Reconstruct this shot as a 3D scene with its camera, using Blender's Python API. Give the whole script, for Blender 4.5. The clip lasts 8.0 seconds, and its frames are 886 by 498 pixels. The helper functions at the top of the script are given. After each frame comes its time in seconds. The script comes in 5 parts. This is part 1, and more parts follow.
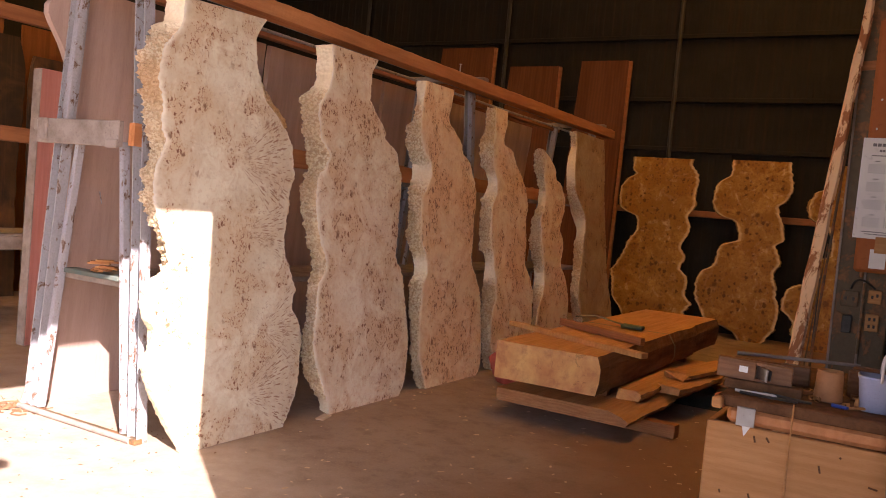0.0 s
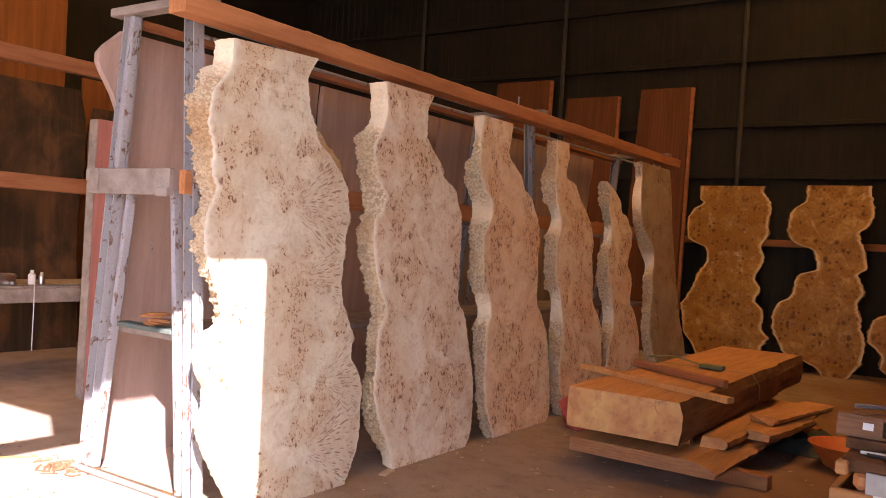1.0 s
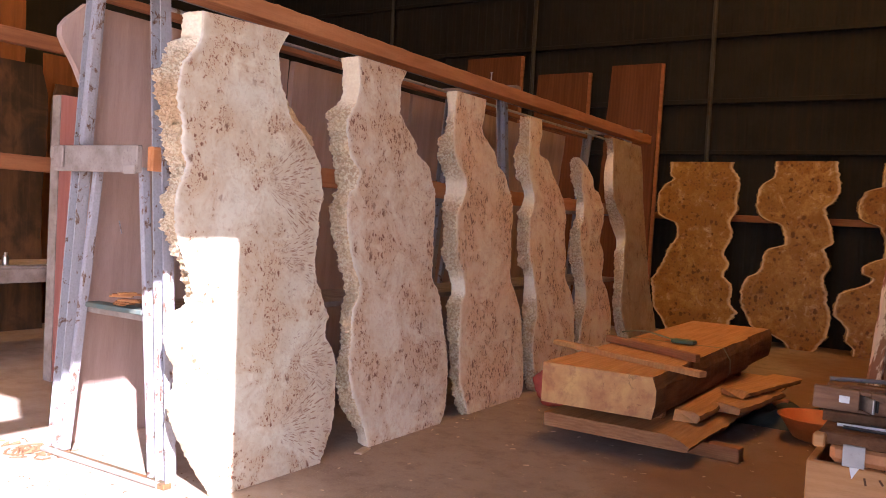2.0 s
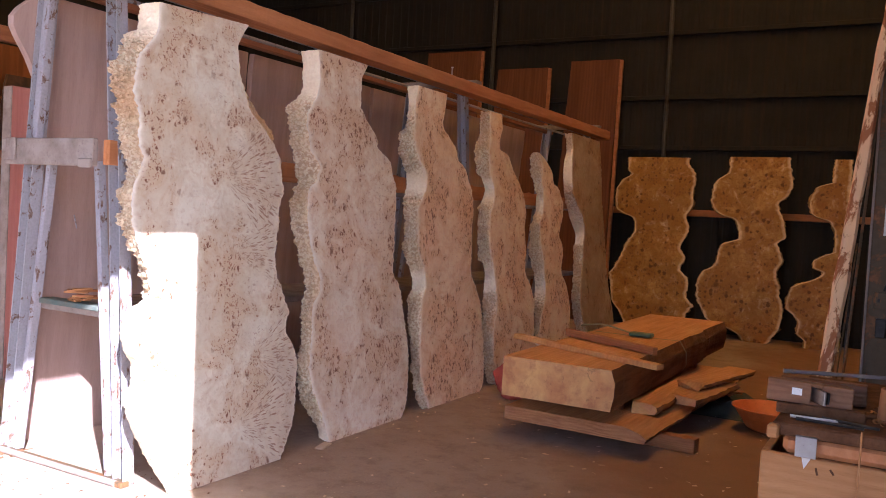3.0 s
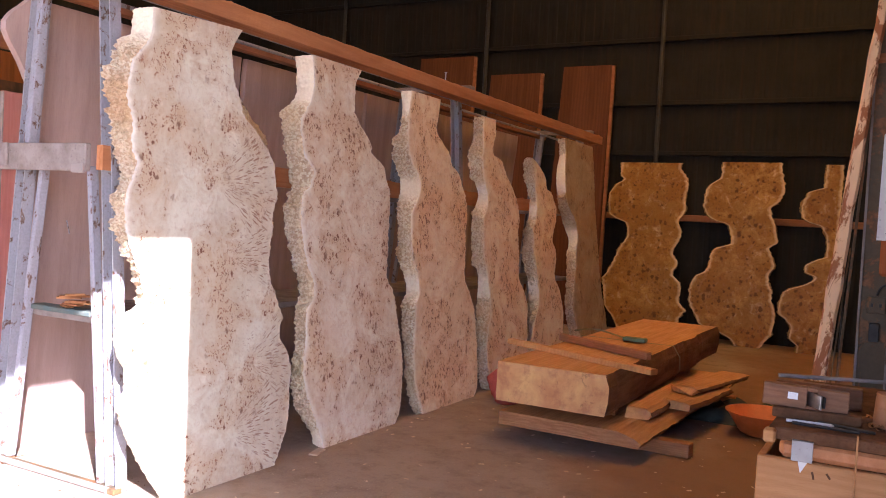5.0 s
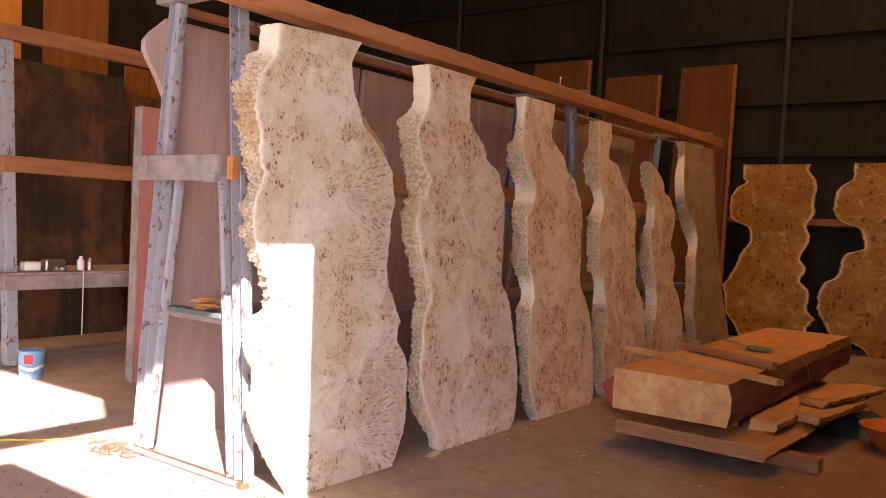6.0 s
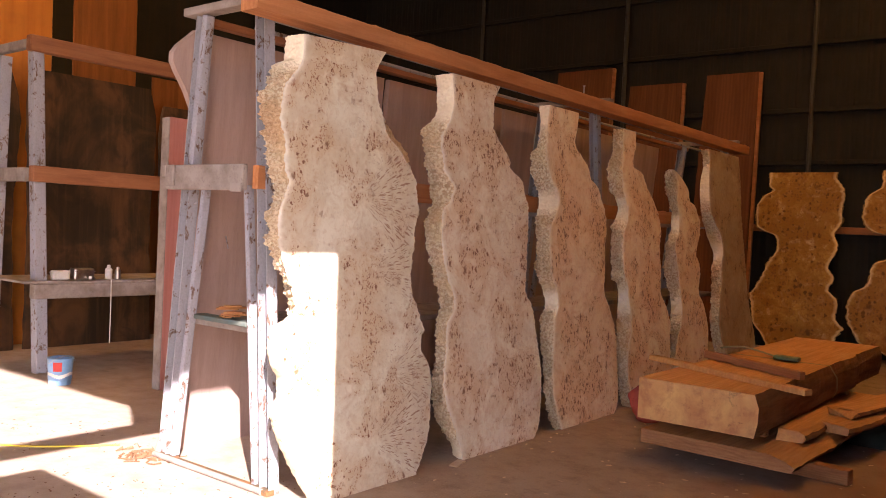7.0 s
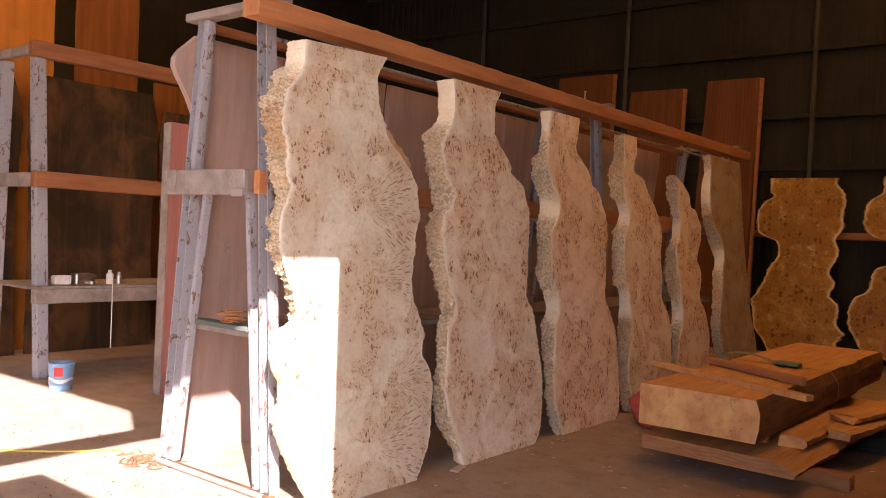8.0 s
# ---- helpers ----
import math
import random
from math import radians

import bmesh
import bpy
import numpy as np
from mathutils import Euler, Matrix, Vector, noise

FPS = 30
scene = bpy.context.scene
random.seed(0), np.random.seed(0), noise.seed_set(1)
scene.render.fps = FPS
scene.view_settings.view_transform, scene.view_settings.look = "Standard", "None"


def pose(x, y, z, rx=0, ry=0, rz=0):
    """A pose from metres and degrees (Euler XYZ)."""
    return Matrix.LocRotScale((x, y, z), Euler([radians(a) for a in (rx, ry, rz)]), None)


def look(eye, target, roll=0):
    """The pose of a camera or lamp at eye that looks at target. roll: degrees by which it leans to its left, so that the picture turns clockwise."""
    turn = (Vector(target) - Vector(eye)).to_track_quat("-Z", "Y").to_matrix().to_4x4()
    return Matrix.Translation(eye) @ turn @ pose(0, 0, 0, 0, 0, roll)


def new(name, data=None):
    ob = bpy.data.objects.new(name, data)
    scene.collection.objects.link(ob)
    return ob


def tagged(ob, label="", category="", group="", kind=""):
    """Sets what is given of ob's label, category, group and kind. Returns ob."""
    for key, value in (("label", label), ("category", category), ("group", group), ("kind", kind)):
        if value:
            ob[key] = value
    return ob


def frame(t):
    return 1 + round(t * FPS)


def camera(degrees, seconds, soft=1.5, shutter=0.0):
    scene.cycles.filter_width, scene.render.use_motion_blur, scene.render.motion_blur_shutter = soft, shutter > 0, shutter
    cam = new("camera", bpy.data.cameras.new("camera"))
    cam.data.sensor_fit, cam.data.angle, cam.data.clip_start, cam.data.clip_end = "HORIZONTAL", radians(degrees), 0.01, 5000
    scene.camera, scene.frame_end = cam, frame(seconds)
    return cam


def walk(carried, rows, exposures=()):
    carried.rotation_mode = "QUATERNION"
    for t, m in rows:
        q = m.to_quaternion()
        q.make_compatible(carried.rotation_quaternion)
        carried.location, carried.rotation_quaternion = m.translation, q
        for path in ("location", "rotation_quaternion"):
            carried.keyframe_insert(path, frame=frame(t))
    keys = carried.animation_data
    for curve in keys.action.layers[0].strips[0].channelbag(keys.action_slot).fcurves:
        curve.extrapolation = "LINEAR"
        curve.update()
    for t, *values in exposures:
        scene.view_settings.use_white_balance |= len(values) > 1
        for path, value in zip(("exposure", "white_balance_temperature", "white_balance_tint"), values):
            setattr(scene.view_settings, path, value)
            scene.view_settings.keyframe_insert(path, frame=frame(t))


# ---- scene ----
cam = camera(56.1, 8.0, soft=1.0)
PATH = [
    (0, (3.496, -4.155, 1.498), (2.487, -2.430, 1.403), 5.14),
    (0.5, (3.367, -3.985, 1.490), (2.262, -2.321, 1.374), 4.21),
    (1, (3.305, -3.915, 1.521), (2.172, -2.267, 1.503), 3.35),
    (1.5, (3.271, -3.897, 1.516), (2.178, -2.223, 1.465), 3.05),
    (3, (3.258, -3.912, 1.523), (2.272, -2.174, 1.445), 3.12),
    (3.5, (3.280, -3.911, 1.528), (2.446, -2.095, 1.459), 3.39),
    (4, (3.283, -3.912, 1.528), (2.499, -2.074, 1.466), 3.43),
    (4.5, (3.266, -3.911, 1.524), (2.412, -2.103, 1.465), 3.27),
    (5, (3.245, -3.914, 1.520), (2.274, -2.166, 1.456), 3.07),
    (5.2, (3.237, -3.917, 1.521), (2.207, -2.204, 1.455), 2.98),
    (6.5, (3.255, -3.957, 1.518), (2.016, -2.388, 1.462), 2.69),
    (7, (3.253, -3.954, 1.516), (2.009, -2.389, 1.471), 2.71),
    (7.5, (3.253, -3.955, 1.516), (2.008, -2.390, 1.477), 2.74),
    (8, (3.254, -3.956, 1.514), (2.007, -2.392, 1.482), 2.75),
]
walk(cam, [(t, look(eye, target, roll)) for t, eye, target, roll in PATH],
     exposures=((0, 2.14, 6450, 33), (1.5, 2.46, 5750, 32), (3, 2.25, 5300, 31), (4, 2.62, 5250, 31), (5.2, 2.54, 5350, 31), (6.5, 2.2, 6250, 33), (8, 2.16, 6350, 33)))

# ---- world, sun, exposure ----
SUN_AZ = Vector((0.80, -0.60, 0.0))
SUN_EL = math.atan(0.62)
world = bpy.data.worlds.new("world")
scene.world = world
world.use_nodes = True
wn = world.node_tree
sky = wn.nodes.new("ShaderNodeTexSky")
sky.sky_type, sky.sun_disc = "NISHITA", False
sky.sun_elevation, sky.sun_rotation = SUN_EL, math.atan2(SUN_AZ.x, SUN_AZ.y)
wn.links.new(sky.outputs[0], wn.nodes["Background"].inputs[0])
wn.nodes["Background"].inputs[1].default_value = 0.15
sun = new("sun", bpy.data.lights.new("sun", "SUN"))
sun.data.energy, sun.data.angle, sun.data.color = 5.0, radians(0.3), (1.0, 0.93, 0.82)
sun_from = SUN_AZ * math.cos(SUN_EL) + Vector((0, 0, math.sin(SUN_EL)))
sun.matrix_world = look(sun_from * 30, (0, 0, 0))


# ---- materials ----
def material(name, build, rough=0.6, metal=0.0, bump=0.0, bump_dist=0.01, gloss=0.22):
    """build(tree) returns (colour socket, height socket or None, roughness socket or None)"""
    m = bpy.data.materials.new(name)
    m.use_nodes = True
    t = m.node_tree
    b = t.nodes["Principled BSDF"]
    b.inputs["Roughness"].default_value, b.inputs["Metallic"].default_value = rough, metal
    b.inputs["Specular IOR Level"].default_value = gloss
    col, height, rsock = build(t)
    if isinstance(col, tuple):
        b.inputs["Base Color"].default_value = (*col, 1)
    else:
        t.links.new(col, b.inputs["Base Color"])
    if rsock is not None:
        t.links.new(rsock, b.inputs["Roughness"])
    if height is not None and bump:
        n = t.nodes.new("ShaderNodeBump")
        n.inputs["Strength"].default_value, n.inputs["Distance"].default_value = bump, bump_dist
        t.links.new(height, n.inputs["Height"])
        t.links.new(n.outputs[0], b.inputs["Normal"])
    return m


def coords(t, scale=(1, 1, 1), spread=0.0):
    """Object coordinates, scaled, shifted per object"""
    tc = t.nodes.new("ShaderNodeTexCoord")
    mp = t.nodes.new("ShaderNodeMapping")
    mp.inputs["Scale"].default_value = scale
    t.links.new(tc.outputs["Object"], mp.inputs["Vector"])
    if spread:
        oi = t.nodes.new("ShaderNodeObjectInfo")
        mu = t.nodes.new("ShaderNodeMath")
        mu.operation = "MULTIPLY"
        mu.inputs[1].default_value = spread
        t.links.new(oi.outputs["Random"], mu.inputs[0])
        t.links.new(mu.outputs[0], mp.inputs["Location"])
    return mp.outputs[0]


def noise_tex(t, vec, scale, detail=4, rough=0.55, dist=0.0):
    n = t.nodes.new("ShaderNodeTexNoise")
    n.inputs["Scale"].default_value, n.inputs["Detail"].default_value = scale, detail
    n.inputs["Roughness"].default_value, n.inputs["Distortion"].default_value = rough, dist
    t.links.new(vec, n.inputs["Vector"])
    return n.outputs["Fac"]


def voronoi(t, vec, scale, feature="F1", out="Distance", rand=1.0):
    n = t.nodes.new("ShaderNodeTexVoronoi")
    n.feature = feature
    n.inputs["Scale"].default_value, n.inputs["Randomness"].default_value = scale, rand
    t.links.new(vec, n.inputs["Vector"])
    return n.outputs[out]


def wave(t, vec, scale, dist=3.0, axis="X", detail=3):
    n = t.nodes.new("ShaderNodeTexWave")
    n.bands_direction = axis
    n.inputs["Scale"].default_value, n.inputs["Distortion"].default_value = scale, dist
    n.inputs["Detail"].default_value = detail
    t.links.new(vec, n.inputs["Vector"])
    return n.outputs["Fac"]


def ramp(t, fac, *stops):
    """stops: (position, colour or grey)"""
    n = t.nodes.new("ShaderNodeValToRGB")
    e = n.color_ramp.elements
    while len(e) < len(stops):
        e.new(0.5)
    for el, (p, c) in zip(e, stops):
        el.position = p
        el.color = (*c, 1) if isinstance(c, tuple) else (c, c, c, 1)
    t.links.new(fac, n.inputs[0])
    return n.outputs[0]


def mix(t, fac, a, b, mode="MIX"):
    n = t.nodes.new("ShaderNodeMix")
    n.data_type, n.blend_type = "RGBA", mode
    for sock, v in ((n.inputs[0], fac), (n.inputs[6], a), (n.inputs[7], b)):
        if isinstance(v, (int, float)):
            sock.default_value = v if sock == n.inputs[0] else (v, v, v, 1)
        elif isinstance(v, tuple):
            sock.default_value = (*v, 1)
        else:
            t.links.new(v, sock)
    return n.outputs[2]


def math_node(t, op, a, b=0.0):
    n = t.nodes.new("ShaderNodeMath")
    n.operation = op
    for sock, v in zip(n.inputs, (a, b)):
        if isinstance(v, (int, float)):
            sock.default_value = v
        else:
            t.links.new(v, sock)
    return n.outputs[0]


def attribute(t, name):
    n = t.nodes.new("ShaderNodeAttribute")
    n.attribute_name = name
    return n.outputs["Fac"]


def flat_coords(t, vec, sx, sz):
    """The slab's own plane: (x, z) of vec as a 2D vector"""
    sp, cb = t.nodes.new("ShaderNodeSeparateXYZ"), t.nodes.new("ShaderNodeCombineXYZ")
    t.links.new(vec, sp.inputs[0])
    t.links.new(math_node(t, "MULTIPLY", sp.outputs[0], sx), cb.inputs[0])
    t.links.new(math_node(t, "MULTIPLY", sp.outputs[2], sz), cb.inputs[1])
    return cb.outputs[0]


def eye_layer(t, vec, scale, share, radius):
    """Dark eyes of uneven size, in a share of the cells"""
    n = t.nodes.new("ShaderNodeTexVoronoi")
    n.voronoi_dimensions = "2D"
    n.inputs["Scale"].default_value = scale
    t.links.new(vec, n.inputs["Vector"])
    sp = t.nodes.new("ShaderNodeSeparateColor")
    t.links.new(n.outputs["Color"], sp.inputs[0])
    size = math_node(t, "MULTIPLY", math_node(t, "SUBTRACT", sp.outputs[0], 1 - share), radius / share)
    return ramp(t, math_node(t, "SUBTRACT", size, n.outputs["Distance"]), (0.0, 0.0), (0.16, 1.0))


def burl(name, pale, warm, eye, rim, amount, fans=(), rough=0.42, cloud=1.0, gloss=0.45, eyes=1.0, dashes=0.0, tall=0.6):
    """Burl wood: cloudy pale ground, clusters of dark eyes, fans of spikes, a paler rim.
    fans: (u, height, reach) of the points that spikes radiate from"""
    def build(t):
        v = coords(t, (1, 1, 1), 0.0 if fans else 40.0)
        big = noise_tex(t, v, 1.7, 5, 0.62, 0.7)
        mid = noise_tex(t, v, 6.5, 5, 0.65, 1.0)
        fine = noise_tex(t, v, 34, 4, 0.65, 0.5)
        c = mix(t, ramp(t, big, (0.42, 0.0), (0.62, 1.0)), pale, warm)
        c = mix(t, ramp(t, mid, (0.52, 0.0), (0.72, 0.45 * cloud)), c, (warm[0] * 0.84, warm[1] * 0.75, warm[2] * 0.65))
        c = mix(t, ramp(t, mid, (0.28, 0.6), (0.45, 0.0)), c, rim)
        c = mix(t, ramp(t, fine, (0.5, 0.0), (0.78, 0.35)), c, warm)
        mottle = noise_tex(t, v, 15, 6, 0.72, 1.6)
        c = mix(t, ramp(t, mottle, (0.5, 0.0), (0.66, 0.42 * cloud)), c, (warm[0] * 0.80, warm[1] * 0.62, warm[2] * 0.48))
        # warped coordinates for the eyes
        nz = t.nodes.new("ShaderNodeTexNoise")
        nz.inputs["Scale"].default_value, nz.inputs["Detail"].default_value = 42, 4
        t.links.new(v, nz.inputs["Vector"])
        sc = t.nodes.new("ShaderNodeVectorMath")
        sc.operation = "SCALE"
        sc.inputs["Scale"].default_value = 0.055
        t.links.new(nz.outputs["Color"], sc.inputs[0])
        vd = t.nodes.new("ShaderNodeVectorMath")
        vd.operation = "ADD"
        t.links.new(v, vd.inputs[0])
        t.links.new(sc.outputs[0], vd.inputs[1])
        w = flat_coords(t, vd.outputs[0], 1.0, tall)
        mask = noise_tex(t, v, 3.6, 4, 0.68, 0.6)
        where = ramp(t, mask, (0.60 - 0.10 * amount, 0.0), (0.64 - 0.10 * amount, 1.0))
        halo = ramp(t, mask, (0.53 - 0.09 * amount, 0.0), (0.66 - 0.09 * amount, 0.7))
        c = mix(t, halo, c, (warm[0] * 0.90, warm[1] * 0.77, warm[2] * 0.64))
        stain = eye_layer(t, w, 9 * eyes, 0.5, 0.42)
        c = mix(t, math_node(t, "MULTIPLY", stain, math_node(t, "MULTIPLY", halo, 0.5)), c, (warm[0] * 0.72, warm[1] * 0.5, warm[2] * 0.36))
        small = eye_layer(t, w, 78 * eyes, 0.75, 0.54)
        medium = eye_layer(t, w, 44 * eyes, 0.5, 0.46)
        large = eye_layer(t, w, 19 * eyes, 0.2, 0.4)
        k = math_node(t, "MULTIPLY", small, where)
        c = mix(t, math_node(t, "MULTIPLY", k, 0.85), c, tuple(x * 1.2 for x in eye))
        c = mix(t, math_node(t, "MULTIPLY", medium, math_node(t, "ADD", where, 0.12)), c, tuple(x * 0.8 for x in eye))
        c = mix(t, math_node(t, "MULTIPLY", large, ramp(t, mask, (0.46, 0.0), (0.56, 0.9))), c, tuple(x * 0.75 for x in eye))
        # short dashes that run out to the live edge
        if dashes:
            ds = eye_layer(t, flat_coords(t, vd.outputs[0], 0.33, 1.0), 80, 0.7, 0.44)
            patch = ramp(t, noise_tex(t, v, 3.1, 3, 0.6, 0.4), (0.44, 0.0), (0.55, dashes))
            c = mix(t, math_node(t, "MULTIPLY", math_node(t, "MULTIPLY", ds, patch), attribute(t, "band")), c, eye)
        # fans of spikes
        if fans:
            sep = t.nodes.new("ShaderNodeSeparateXYZ")
            soft_warp = t.nodes.new("ShaderNodeMix")
            soft_warp.data_type = "VECTOR"
            soft_warp.inputs[0].default_value = 0.3
            t.links.new(v, soft_warp.inputs[4])
            t.links.new(vd.outputs[0], soft_warp.inputs[5])
            t.links.new(soft_warp.outputs[1], sep.inputs[0])
        for u, hgt, reach, spread in fans:
            dx, dz = math_node(t, "SUBTRACT", sep.outputs[0], u), math_node(t, "SUBTRACT", sep.outputs[2], hgt)
            ang = math_node(t, "ARCTAN2", dz, dx)
            rad = math_node(t, "SQRT", math_node(t, "ADD", math_node(t, "MULTIPLY", dx, dx), math_node(t, "MULTIPLY", dz, dz)))
            cb = t.nodes.new("ShaderNodeCombineXYZ")
            t.links.new(math_node(t, "MULTIPLY", ang, 27.0), cb.inputs[0])
            t.links.new(math_node(t, "MULTIPLY", rad, 12.0), cb.inputs[1])
            sp = eye_layer(t, cb.outputs[0], 1.0, 0.9, 0.5)
            zone = math_node(t, "MULTIPLY", ramp(t, rad, (0.07, 0.0), (0.12, 1.0), (reach * 0.85, 1.0), (reach, 0.0)),
                             ramp(t, math_node(t, "ABSOLUTE", ang), (spread, 1.0), (spread + 0.12, 0.0)))
            c = mix(t, math_node(t, "MULTIPLY", zone, 0.45), c, warm)
            c = mix(t, math_node(t, "MULTIPLY", math_node(t, "MULTIPLY", sp, zone), 0.8), c, (0.29, 0.135, 0.075))
        c = mix(t, math_node(t, "MULTIPLY", attribute(t, "rim"), ramp(t, mid, (0.35, 0.95), (0.65, 0.5))), c, rim)
        h = math_node(t, "SUBTRACT", fine, k)
        return c, h, ramp(t, fine, (0.3, rough - 0.1), (0.7, rough + 0.12))
    return material(name, build, bump=0.5, bump_dist=0.004, gloss=gloss)


def wood(name, a, b, dark, scale=(1, 1, 1), grain=9.0, axis="X", rough=0.6, bump=0.3):
    def build(t):
        v = coords(t, scale, 20.0)
        g = wave(t, v, grain, 9.0, axis, 5)
        n = noise_tex(t, v, 2.6, 6, 0.65, 0.4)
        f = noise_tex(t, v, 60, 4, 0.7)
        c = mix(t, ramp(t, g, (0.2, 0.0), (0.9, 0.55)), a, b)
        c = mix(t, ramp(t, n, (0.42, 0.0), (0.8, 0.8)), c, dark)
        c = mix(t, ramp(t, f, (0.5, 0.0), (0.8, 0.5)), c, dark)
        return c, math_node(t, "ADD", g, f), ramp(t, n, (0.3, rough - 0.08), (0.7, rough + 0.15))
    return material(name, build, bump=bump, bump_dist=0.003)


def plain(name, a, b, rough=0.5, metal=0.0, scale=8.0, bump=0.15):
    def build(t):
        v = coords(t, (1, 1, 1), 10.0)
        n = noise_tex(t, v, scale, 6, 0.65)
        f = noise_tex(t, v, scale * 12, 3, 0.6)
        c = mix(t, ramp(t, n, (0.38, 0.0), (0.68, 1.0)), a, b)
        c = mix(t, ramp(t, f, (0.6, 0.0), (0.75, 0.5)), c, tuple(x * 0.5 for x in b))
        return c, f, ramp(t, n, (0.3, max(0.05, rough - 0.1)), (0.7, rough + 0.1))
    return material(name, build, rough, metal, bump, 0.003)


def flaky(name, paint, rust, under, amount=0.5, scale=9.0, rough=0.6):
    """Old paint with rust and bare patches"""
    def build(t):
        v = coords(t, (1, 1, 1), 10.0)
        n = noise_tex(t, v, scale, 8, 0.7, 0.3)
        f = noise_tex(t, v, scale * 7, 4, 0.65)
        c = mix(t, ramp(t, f, (0.4, 0.0), (0.8, 0.6)), paint, tuple(x * 0.6 for x in paint))
        tall = noise_tex(t, coords(t, (1, 1, 0.35), 10.0), scale * 1.6, 6, 0.7)
        k = math_node(t, "MAXIMUM", ramp(t, n, (0.66 - 0.2 * amount, 0.0), (0.7 - 0.2 * amount, 1.0)), ramp(t, tall, (0.68 - 0.2 * amount, 0.0), (0.7 - 0.2 * amount, 1.0)))
        c = mix(t, k, c, mix(t, ramp(t, f, (0.4, 0.0), (0.6, 1.0)), rust, under))
        return c, math_node(t, "SUBTRACT", f, k), None
    return material(name, build, rough, 0.0, 0.5, 0.003)


def floor_build(t):
    v = coords(t)
    big = noise_tex(t, v, 0.6, 6, 0.6, 0.4)
    mid = noise_tex(t, v, 5.0, 6, 0.65)
    fine = noise_tex(t, v, 90, 4, 0.7)
    c = mix(t, ramp(t, big, (0.35, 0.0), (0.65, 1.0)), (0.315, 0.235, 0.17), (0.24, 0.168, 0.118))
    c = mix(t, ramp(t, mid, (0.50, 0.0), (0.72, 0.5)), c, (0.14, 0.095, 0.068))
    c = mix(t, ramp(t, fine, (0.52, 0.0), (0.72, 0.5)), c, (0.42, 0.36, 0.29))
    chips = ramp(t, voronoi(t, v, 30), (0.08, 1.0), (0.14, 0.0))
    here = ramp(t, noise_tex(t, v, 2.2, 4), (0.5, 0.0), (0.65, 1.0))
    c = mix(t, math_node(t, "MULTIPLY", chips, here), c, (0.55, 0.46, 0.34))
    grit = noise_tex(t, v, 26, 5, 0.75, 0.6)
    c = mix(t, ramp(t, grit, (0.56, 0.0), (0.68, 0.45)), c, (0.15, 0.105, 0.08))
    # warm light between the timber stack and the bench, painted as an orange tint
    sx = t.nodes.new("ShaderNodeSeparateXYZ")
    t.links.new(v, sx.inputs[0])
    warm_zone = math_node(t, "ADD", math_node(t, "MULTIPLY", sx.outputs[0], 0.3), math_node(t, "MULTIPLY", big, 0.8))
    c = mix(t, math_node(t, "MULTIPLY", ramp(t, warm_zone, (0.75, 0.0), (1.1, 0.85)), ramp(t, mid, (0.35, 1.0), (0.7, 0.6))), c, (0.22, 0.10, 0.033))
    # sandy dust at the door side, paled further to stand for sunlit floor
    sep = t.nodes.new("ShaderNodeSeparateXYZ")
    t.links.new(v, sep.inputs[0])
    reach = math_node(t, "ADD", math_node(t, "SUBTRACT", math_node(t, "MULTIPLY", sep.outputs[0], -0.10), math_node(t, "MULTIPLY", sep.outputs[1], 0.42)), math_node(t, "MULTIPLY", big, 0.6))
    c = mix(t, math_node(t, "MULTIPLY", ramp(t, reach, (0.35, 0.0), (0.75, 1.0)), ramp(t, mid, (0.3, 1.0), (0.75, 0.45))), c, (0.47, 0.385, 0.30))
    h = math_node(t, "ADD", fine, mid)
    return c, h, ramp(t, mid, (0.35, 0.6), (0.7, 0.85))


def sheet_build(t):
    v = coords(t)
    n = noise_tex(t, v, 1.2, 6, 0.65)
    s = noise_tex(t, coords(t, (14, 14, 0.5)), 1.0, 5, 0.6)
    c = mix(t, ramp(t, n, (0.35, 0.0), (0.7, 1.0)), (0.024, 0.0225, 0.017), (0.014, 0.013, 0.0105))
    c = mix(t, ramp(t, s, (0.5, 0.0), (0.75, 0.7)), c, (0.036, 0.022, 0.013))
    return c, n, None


def orange_build(t):
    v = coords(t, (5, 5, 0.25), 12.0)
    g = wave(t, v, 1.2, 6.0, "Y", 4)
    n = noise_tex(t, coords(t, (1, 1, 1), 12.0), 1.6, 5, 0.6)
    c = mix(t, g, (0.54, 0.19, 0.025), (0.44, 0.135, 0.018))
    c = mix(t, ramp(t, n, (0.45, 0.0), (0.75, 0.7)), c, (0.26, 0.085, 0.02))
    return c, g, None


M_FLOOR = material("worn_concrete", floor_build, 0.75, bump=0.35, bump_dist=0.006)


# orange translucent sheet, tinted so that daylight through it falls warm
def warm_sheet_material():
    m = bpy.data.materials.new("added_warm_light_sheet")
    m.use_nodes = True
    t = m.node_tree
    t.nodes.remove(t.nodes["Principled BSDF"])
    tr = t.nodes.new("ShaderNodeBsdfTranslucent")
    tr.inputs[0].default_value = (0.98, 0.49, 0.10, 1)
    t.links.new(tr.outputs[0], t.nodes["Material Output"].inputs[0])
    return m


